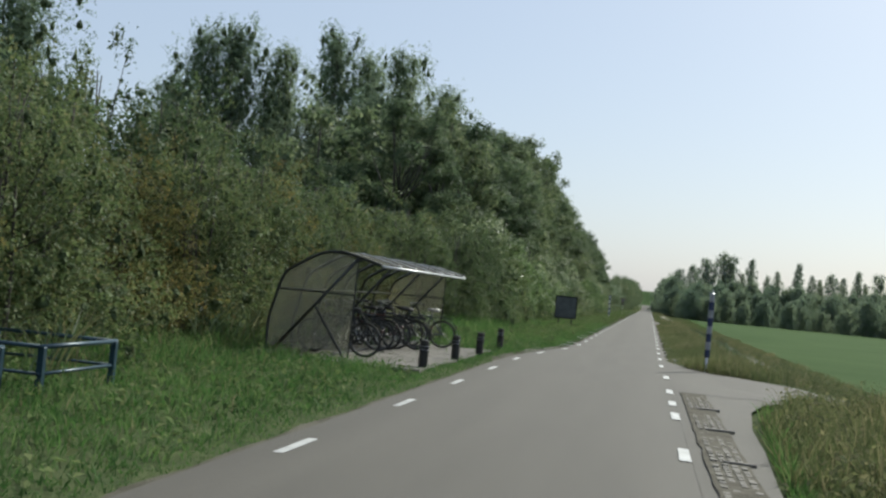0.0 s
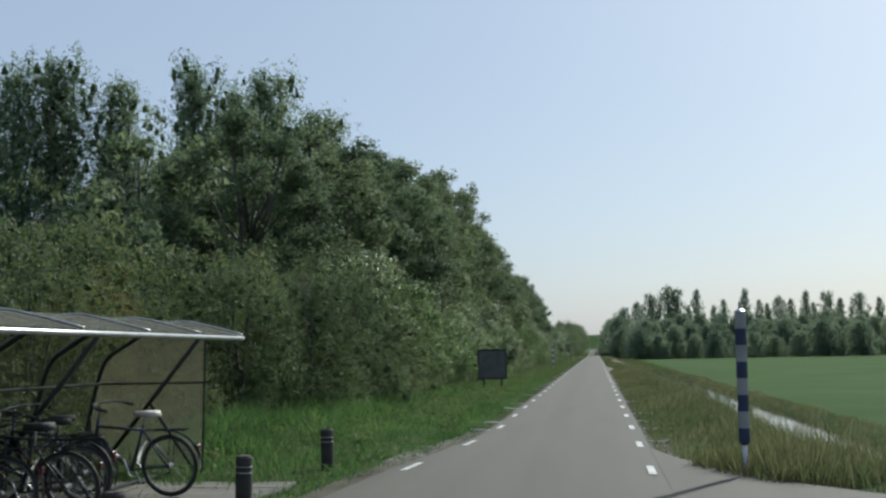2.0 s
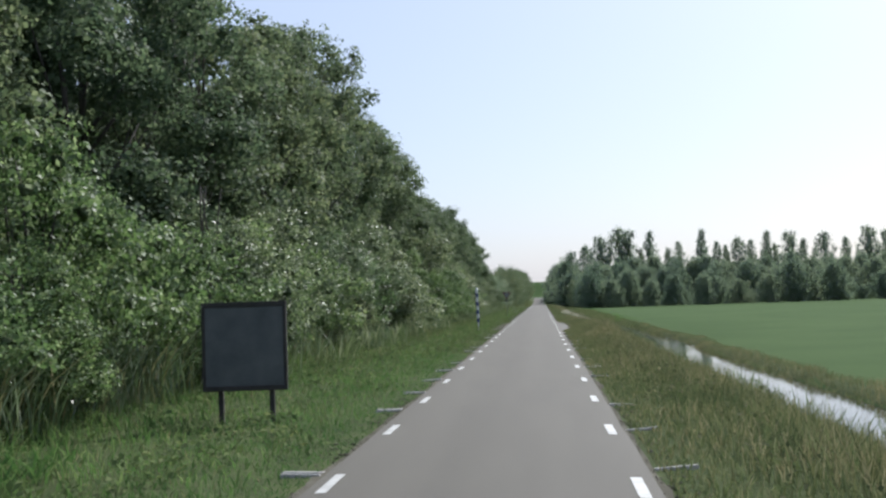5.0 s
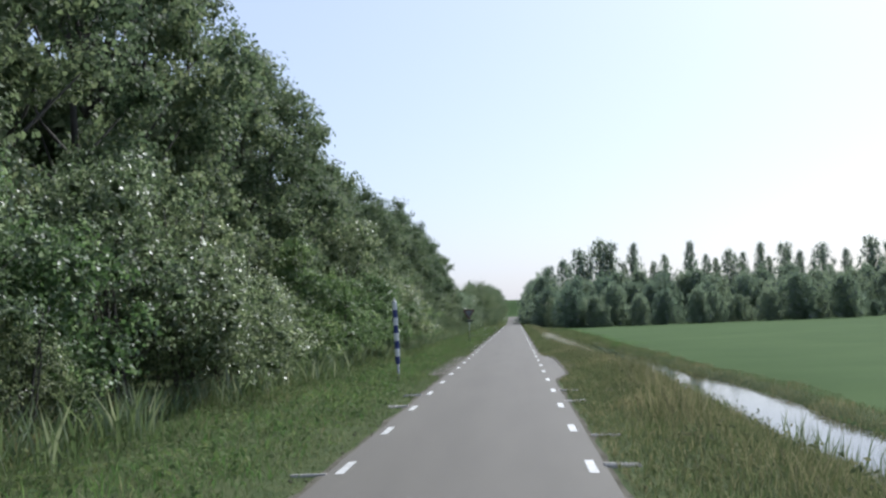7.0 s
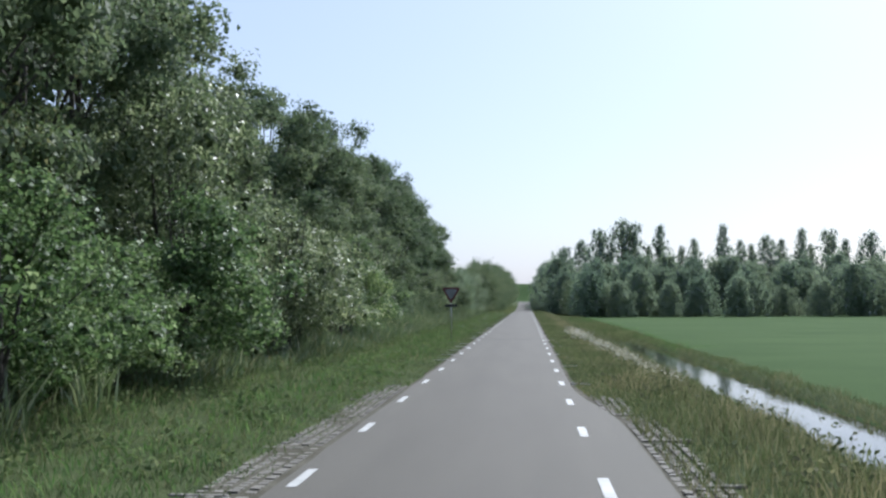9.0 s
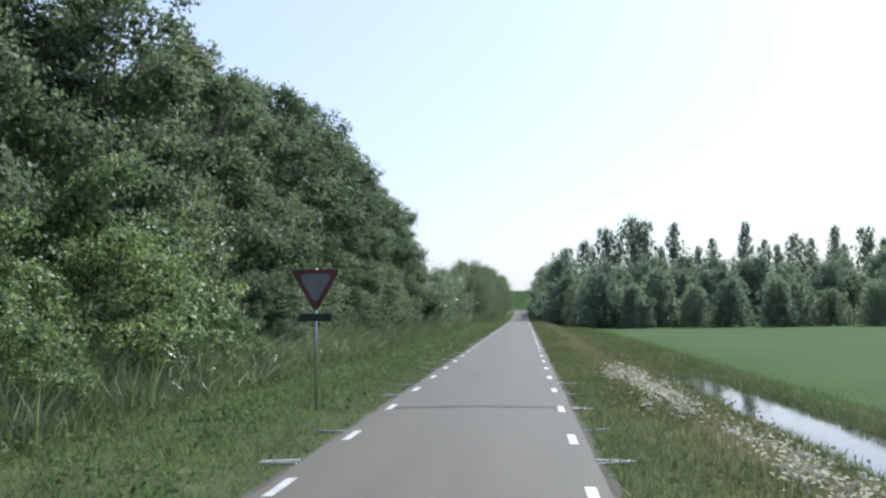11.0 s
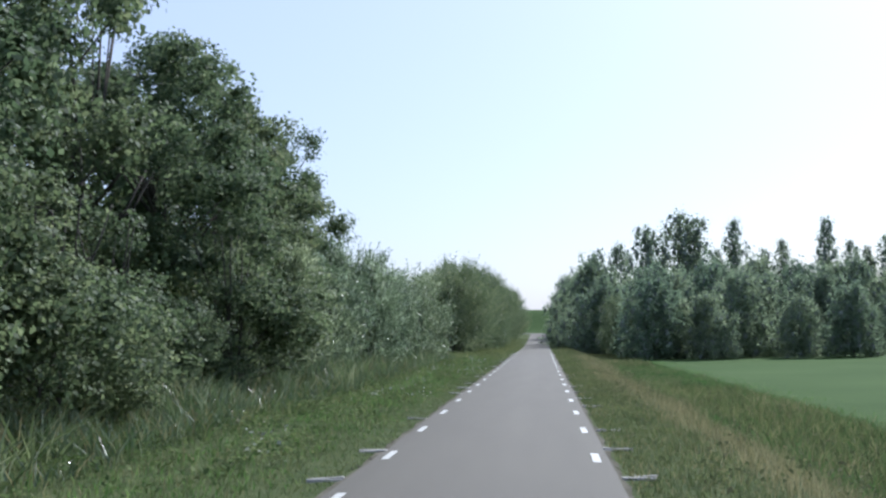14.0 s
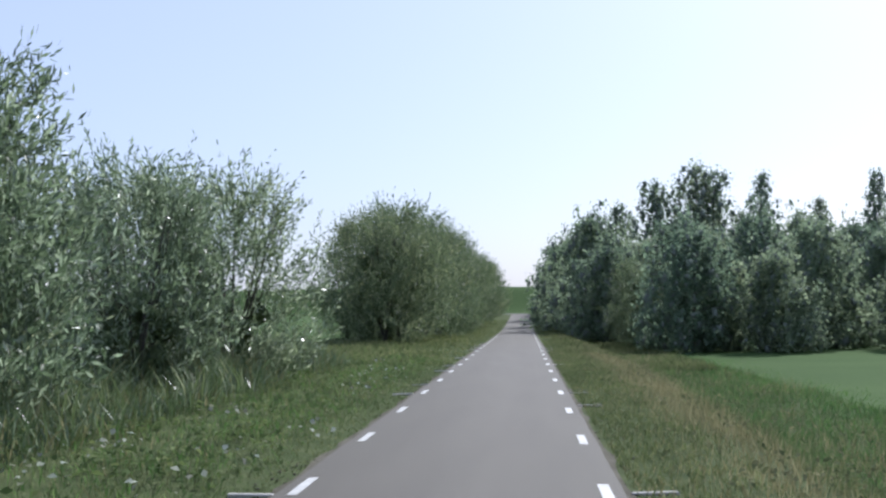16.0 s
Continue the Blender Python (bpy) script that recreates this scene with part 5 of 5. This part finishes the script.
for k in range(17):
    y = 18.5 + 0.5 * k
    bm = new_bm()
    hoop = [(-5.6 - 0.05 * math.cos(a) , y + 0.11 * math.cos(a), 0.04 + (0.42 + 0.36 * (k % 2)) * max(0.0, math.sin(a)) ** 0.5) for a in np.linspace(0, math.pi, 11)]
    tube(bm, hoop, 0.011, 6)
    part("hoop", bm, M["dark_steel"], rack, smooth=True)


# ---- bicycles ----
def bicycle(m, label, frame_mat, saddle_mat, basket=False, carrier=True, low=False):
    """Rear wheel at the origin, front wheel towards -x."""
    b = empty("bicycle", m, label, "bicycle", "bicycles in the shelter")
    R = 0.345
    for x, nm in ((0.0, "rear_wheel"), (-1.08, "front_wheel")):
        bm = new_bm()
        ring(bm, (x, 0, R), R - 0.02, 0.02, "y", 32, 6)
        w = part(nm, bm, M["rubber"], b, smooth=True)
        bm = new_bm()
        ring(bm, (x, 0, R), R - 0.045, 0.012, "y", 32, 5)
        part("rim", bm, M["dull_alloy"], w, smooth=True)
        bm = new_bm()
        for k in range(18):
            a = 2 * math.pi * k / 18
            tube(bm, [(x, 0.03 * (-1) ** k, R), (x + (R - 0.05) * math.cos(a), 0, R + (R - 0.05) * math.sin(a))], 0.0022, 3)
        tube(bm, [(x, -0.05, R), (x, 0.05, R)], 0.028, 8)
        part("spoke_wheel", bm, M["dull_alloy"], w)
    bb, seat, head, crown = (-0.47, 0, 0.29), (-0.30, 0, 0.80), (-0.86, 0, 0.86), (-0.90, 0, 0.66)
    bm = new_bm()
    tube(bm, [bb, seat], 0.017, 7)
    tube(bm, [bb, crown], 0.02, 7)
    if low:
        tube(bm, [(-0.42, 0, 0.45), (-0.6, 0, 0.5), crown], 0.017, 7)
    else:
        tube(bm, [(-0.32, 0, 0.74), (-0.875, 0, 0.78)], 0.016, 7)
    tube(bm, [head, crown], 0.02, 7)
    for s in (-0.055, 0.055):
        tube(bm, [bb, (0, s, R)], 0.011, 6)
        tube(bm, [(-0.32, 0, 0.74), (0, s, R)], 0.01, 6)
    part("frame", bm, frame_mat, b, smooth=True)
    bm = new_bm()
    for s in (-0.055, 0.055):
        tube(bm, [crown, (-0.94, s, 0.62), (-1.08, s, R)], 0.012, 6)
    part("fork", bm, frame_mat, b, smooth=True)
    bm = new_bm()
    tube(bm, [(-0.86, 0, 0.86), (-0.84, 0, 1.02)], 0.013, 6)
    tube(bm, [(-0.60, -0.29, 0.99), (-0.74, -0.27, 1.03), (-0.86, -0.1, 1.04), (-0.86, 0.1, 1.04), (-0.74, 0.27, 1.03), (-0.60, 0.29, 0.99)], 0.012, 6)
    part("handlebar", bm, M["dull_alloy"], b, "dull metal handlebar", smooth=True)
    for s in (-0.285, 0.285):
        bm = new_bm()
        tube(bm, [(-0.72, s, 1.02), (-0.58, s, 0.985)], 0.018, 6)
        part("grip", bm, M["rubber"], b)
    bm = new_bm()
    tube(bm, [seat, (-0.28, 0, 0.9)], 0.013, 6)
    part("seat_post", bm, M["zinc"], b)
    bm = new_bm()
    outline = [(-0.10, 0.0), (-0.12, 0.085), (-0.2, 0.1), (-0.3, 0.06), (-0.40, 0.025), (-0.42, 0.0), (-0.40, -0.025), (-0.3, -0.06), (-0.2, -0.1), (-0.12, -0.085)]
    lo = [bm.verts.new((x, y, 0.89)) for x, y in outline]
    hi = [bm.verts.new((x * 0.96 - 0.01, y * 0.8, 0.95)) for x, y in outline]
    bm.faces.new(lo[::-1]), bm.faces.new(hi)
    for i in range(len(lo)):
        j = (i + 1) % len(lo)
        bm.faces.new((lo[i], lo[j], hi[j], hi[i]))
    part("saddle", bm, saddle_mat, b, smooth=True)
    for x, a0, a1, nm in ((0.0, -10, 175, "rear_mudguard"), (-1.08, 30, 170, "front_mudguard")):
        bm = new_bm()
        rows = [[bm.verts.new((x + 0.385 * math.cos(math.radians(a)), s, R + 0.385 * math.sin(math.radians(a)))) for s in (-0.03, 0.03)] for a in np.linspace(a0, a1, 16)]
        for p_, q_ in zip(rows, rows[1:]):
            bm.faces.new((p_[0], p_[1], q_[1], q_[0]))
        bmesh.ops.solidify(bm, geom=bm.faces[:], thickness=0.004)
        part(nm, bm, frame_mat, b, smooth=True)
    bm = new_bm()
    ring(bm, (-0.47, 0.05, 0.29), 0.085, 0.006, "y", 20, 4)
    part("chainring", bm, M["zinc"], b)
    for side, foot in ((0.07, (-0.40, 0.13)), (-0.07, (-0.54, 0.45))):
        bm = new_bm()
        tube(bm, [(-0.47, side, 0.29), (foot[0], side * 1.07, foot[1])], 0.01, 5)
        c = part("crank", bm, M["zinc"], b)
        bm = new_bm()
        a, z = sorted((side * 1.07, side * 2.4)), foot[1]
        add_box(bm, foot[0] - 0.04, a[0], z - 0.012, foot[0] + 0.04, a[1], z + 0.012)
        part("pedal", bm, M["rubber"], c)
    if carrier:
        bm = new_bm()
        for s in (-0.06, 0.0, 0.06):
            tube(bm, [(-0.28, s, 0.74), (0.24, s, 0.745)], 0.007, 5)
        for x in (-0.2, 0.0, 0.22):
            tube(bm, [(x, -0.065, 0.743), (x, 0.065, 0.743)], 0.006, 5)
        for s in (-0.06, 0.06):
            tube(bm, [(0.06, s, 0.74), (0.0, s, R)], 0.006, 5)
        part("carrier", bm, M["dark_steel"], b)
    bm = new_bm()
    add_box(bm, 0.35, -0.03, 0.52, 0.37, 0.03, 0.58, bevel=0.005)
    part("rear_light", bm, M["lens_red"], b)
    if basket:
        holder = None
        for k in (4, 3, 2, 1, 0):
            z, q = 0.82 + 0.05 * k, 0.13 + 0.012 * k
            bm = new_bm()
            tube(bm, [(-1.08 - q, -0.17, z), (-1.08 + q, -0.17, z), (-1.08 + q, 0.17, z), (-1.08 - q, 0.17, z)], 0.005, 4, closed=True)
            ob = part("hoop" if holder else "basket", bm, M["dark_steel"], holder or b)
            holder = holder or ob
        for k in range(10):
            yk = -0.16 + 0.036 * k
            bm = new_bm()
            tube(bm, [(-1.08 - 0.18, yk, 1.02), (-1.08 - 0.13, yk, 0.82), (-1.08 + 0.13, yk, 0.82), (-1.08 + 0.18, yk, 1.02)], 0.004, 4)
            part("wire", bm, M["dark_steel"], holder)
    return b


cream = grained("cream_vinyl", (0.45, 0.42, 0.36), (0.6, 0.57, 0.5), 5.0, 60.0, 0.5)
bike_blue = grained("dark_blue_enamel", (0.012, 0.02, 0.045), (0.03, 0.045, 0.08), 5.0, 70.0, 0.3, 0.2, 0.05)
bike_red = grained("dark_red_enamel", (0.06, 0.012, 0.01), (0.10, 0.02, 0.018), 5.0, 70.0, 0.3, 0.2, 0.05)
BIKES = [(-4.45, 18.75, -6, 6, 1, 0, 0, "black"), (-4.74, 21.0, 8, -9, 0, 0, 1, "black"), (-4.72, 21.7, -7, 8, 0, 1, 0, "blue"), (-4.66, 22.25, 9, -6, 1, 0, 0, "red"),
         (-4.3, 22.85, -2, 7, 0, 0, 1, "black"), (-4.5, 23.4, 7, -8, 0, 0, 0, "black"), (-4.7, 24.05, -9, 6, 1, 1, 0, "blue"), (-4.05, 24.75, -6, 5, 0, 0, 0, "blue")]
for i, (x, y, turn, lean, carrier, basket, low, col) in enumerate(BIKES):
    fm = {"black": M["dark_steel"], "blue": bike_blue, "red": bike_red}[col]
    label = {"black": "black city bicycle parked in the shelter", "blue": "dark blue city bicycle parked in the shelter", "red": "dark red city bicycle parked in the shelter"}[col]
    if i == len(BIKES) - 1:
        label = "dark blue city bicycle with a cream saddle"
    bicycle(pose(x, y, GZ + 0.004, lean, 0, turn), label, fm, cream if i == len(BIKES) - 1 else M["rubber"], bool(basket), True, bool(low))

# ---- posts, signs, bench ----
def bollard(x, y, lean=0.0):
    b = empty("bollard", pose(x, y, land(x, y) - 0.10, lean, 0.6 * lean, 20), "dark round wooden bollard with two grooves", "bollard", "bollards along the shelter")
    bm = new_bm()
    lathe(bm, [(0.086, -0.1), (0.088, 0.47), (0.078, 0.475), (0.078, 0.49), (0.088, 0.495), (0.088, 0.53), (0.078, 0.535), (0.078, 0.55), (0.088, 0.555), (0.086, 0.63), (0.074, 0.655)], 18)
    part("post", bm, M["black_wood"], b)
    bm = new_bm()
    for z in (0.4825, 0.5425):
        ring(bm, (0, 0, z), 0.0785, 0.006, "z", 18, 5)
    part("band", bm, M["zinc"], b, "pale reflective band")


for x, y, a in ((-3.12, 18.0, 1), (-3.06, 21.15, -1.5), (-3.0, 24.1, 1), (-2.98, 27.65, -1)):
    bollard(x, y, a)


def striped_post(x, y, top, r, lean=(0, 0), white="white_paint", blue="blue_paint"):
    p = empty("marker_post", pose(x, y, land(x, y), lean[0], lean[1], 0), "blue and white banded marker post on a thin pipe", "marker post", "banded marker posts")
    bm = new_bm()
    tube(bm, [(0, 0, -0.2), (0, 0, 0.6)], r * 0.5, 10)
    part("pipe", bm, M["zinc"], p, smooth=True)
    z0 = 0.46
    step = (top - z0) / 8
    for k in range(8):
        bm = new_bm()
        if k == 0:
            lathe(bm, [(r * 0.55, z0), (r * 0.9, z0 + 0.02), (r, z0 + 0.06), (r, z0 + step)], 18)
        else:
            lathe(bm, [(r, z0 + step * k + 0.0005), (r, z0 + step * (k + 1))], 18)
        part("band", bm, M[blue] if k % 2 == 0 else M[white], p, "blue band" if k % 2 == 0 else "white band", smooth=False)
    bm = new_bm()
    lathe(bm, [(r * 1.06, top), (r * 1.06, top + 0.012), (r * 0.4, top + 0.04), (r * 0.28, top + 0.05), (r * 0.28, top + 0.13)], 16)
    part("cap", bm, M["zinc"], p)


# the right-hand post wears the bands painted as in shade
striped_post(2.44, 26.85, 2.08, 0.068, (0, 0.4), "shaded_white", "shaded_blue")
striped_post(-2.58, 97.1, 2.12, 0.066, (0, -1.2))

# give-way sign
s = empty("give_way_sign", pose(-2.45, 139.4, land(-2.45, 139.4), 0, 0, 3), "triangular red-bordered give-way sign on a steel pole", "road sign")
bm = new_bm()
tube(bm, [(0, 0.04, -0.2), (0, 0.04, 2.2)], 0.024, 8)
part("pole", bm, M["zinc"], s, smooth=True)


def triangle(size, y0, y1, zc):
    bm = new_bm()
    pts = []
    for k in range(3):
        a = math.radians(-90 + 120 * k)
        for j in range(5):
            aa = a + math.radians(-60 + 30 * j)
            pts.append((0.5 * size * math.cos(a) + 0.05 * math.cos(aa), zc + 0.5 * size * math.sin(a) + 0.05 * math.sin(aa)))
    f0 = [bm.verts.new((x, y0, z)) for x, z in pts]
    f1 = [bm.verts.new((x, y1, z)) for x, z in pts]
    bm.faces.new(f0), bm.faces.new(f1[::-1])
    for i in range(len(f0)):
        j = (i + 1) % len(f0)
        bm.faces.new((f0[j], f0[i], f1[i], f1[j]))
    return bm


part("border", triangle(0.72, 0.0, 0.015, 1.96), M["sign_red"], s, "red border")
part("plate", triangle(0.42, -0.006, -0.001, 1.96), M["sign_shaded_white"], s, "white centre painted in shaded grey")
bm = new_bm()
add_box(bm, -0.26, 0.0, 1.38, 0.26, 0.015, 1.5, bevel=0.01)
part("sub_plate", bm, M["dark_steel"], s)

# notice board seen from behind
b = empty("notice_board", pose(-3.47, 57.0, land(-3.47, 57.0) - 0.03, 0, 0, 4), "dark grey notice board on two posts", "notice board")
bm = new_bm()
add_box(bm, -0.56, -0.02, 0.5, 0.56, 0.02, 1.66, bevel=0.008)
part("panel", bm, M["board"], b)
bm = new_bm()
for z in (0.49, 1.63):
    add_box(bm, -0.58, -0.035, z - 0.02, 0.58, 0.035, z + 0.05, bevel=0.006)
for x in (-0.58, 0.535):
    add_box(bm, x, -0.034, 0.48, x + 0.045, 0.034, 1.67, bevel=0.006)
part("board_frame", bm, M["black_wood"], b)
for x in (-0.35, 0.35):
    bm = new_bm()
    add_box(bm, x - 0.035, 0.036, -0.2, x + 0.035, 0.105, 1.6, bevel=0.008)
    part("post", bm, M["black_wood"], b)


# blue steel benches by the verge
def bench(x, y, turn, arm):
    b = empty("bench", pose(x, y, land(x, y) - 0.06, 0, 0, turn), "blue painted steel tube bench in the grass", "bench", "blue benches")
    L, D, Hh = 1.65, 1.5, 0.55
    for yy in (0, L):
        for xx in (0, -D):
            bm = new_bm()
            add_box(bm, xx - 0.035, yy - 0.035, -0.1, xx + 0.035, yy + 0.035, Hh, bevel=0.005)
            part("leg", bm, M["blue_steel"], b)
    for z, r_ in ((Hh, 0.026), (0.27, 0.02)):
        bm = new_bm()
        tube(bm, [(0, -0.05, z), (0, L + 0.05, z)], r_, 8)
        tube(bm, [(-D, -0.05, z), (-D, L + 0.05, z)], r_, 8)
        tube(bm, [(-D, 0, z), (0, 0, z)], r_ * 0.9, 8)
        tube(bm, [(-D, L, z), (0, L, z)], r_ * 0.9, 8)
        part("rail", bm, M["blue_steel"], b, smooth=True)
    if arm:
        for yy in (L - 0.5, L - 0.05):
            bm = new_bm()
            tube(bm, [(-0.05, yy, 0.0), (-0.2, yy, 0.35), (-0.35, yy, 0.62), (-0.6, yy, 0.78), (-0.85, yy, 0.8)], 0.022, 8)
            part("arm", bm, M["blue_steel"], b, smooth=True)


bench(-5.15, 8.35, 2, False)
bench(-5.35, 6.35, 2, True)

# old joint across the asphalt
bm = new_bm()
rows = [[bm.verts.new((x, 139.8 + 0.12 * noise.noise((x * 0.9, 2.0, 0)) + d, road_z(x, 139.8) + 0.004)) for d in (-0.17, 0.17)] for x in np.linspace(-1.44, 1.44, 13)]
for p_, q_ in zip(rows, rows[1:]):
    bm.faces.new((p_[0], q_[0], q_[1], p_[1]))
part("road_joint", bm, M["black_wood"], road, "dark tarred joint across the road")

bm = new_bm()
rows = [[bm.verts.new((x, 18.95 + 0.12 * (x - 1.7) + 0.08 * noise.noise((x * 1.7, 9.0, 0)) + d, 0.0225 - 0.6 * smooth01(4, 9, x))) for d in (-0.035, 0.035)] for x in np.linspace(1.55, 3.1, 9)]
for p_, q_ in zip(rows, rows[1:]):
    bm.faces.new((p_[0], q_[0], q_[1], p_[1]))
part("road_joint", bm, M["black_wood"], road, "dark joint where the field access begins")

# the road turns left along the foot of the dike
bend = [(-1.6, 384.0), (-2.4, 390.0), (-4.6, 394.5), (-9.0, 397.0), (-40.0, 398.5), (-40.0, 403.5), (-8.0, 402.5), (-2.0, 402.0), (1.4, 401.0), (1.4, 384.0)]
mid = [((1 - k / 8), k / 8) for k in range(9)]
inner, outer = bend[:5], bend[9:4:-1]
rows = [[(a[0] * u + b[0] * v, a[1] * u + b[1] * v) for u, v in mid] for a, b in zip(inner, outer)]
pts = [(x, y, max(land(x, y), rise(y)) + 0.05) for row in rows for x, y in row]
fs = [(9 * j + i, 9 * j + i + 1, 9 * j + i + 10, 9 * j + i + 9) for j in range(4) for i in range(8)]
tagged(raw("dike_road", pts, fs, M["asphalt"], smooth=True), "asphalt road turning along the foot of the dike", "road", kind="structure")
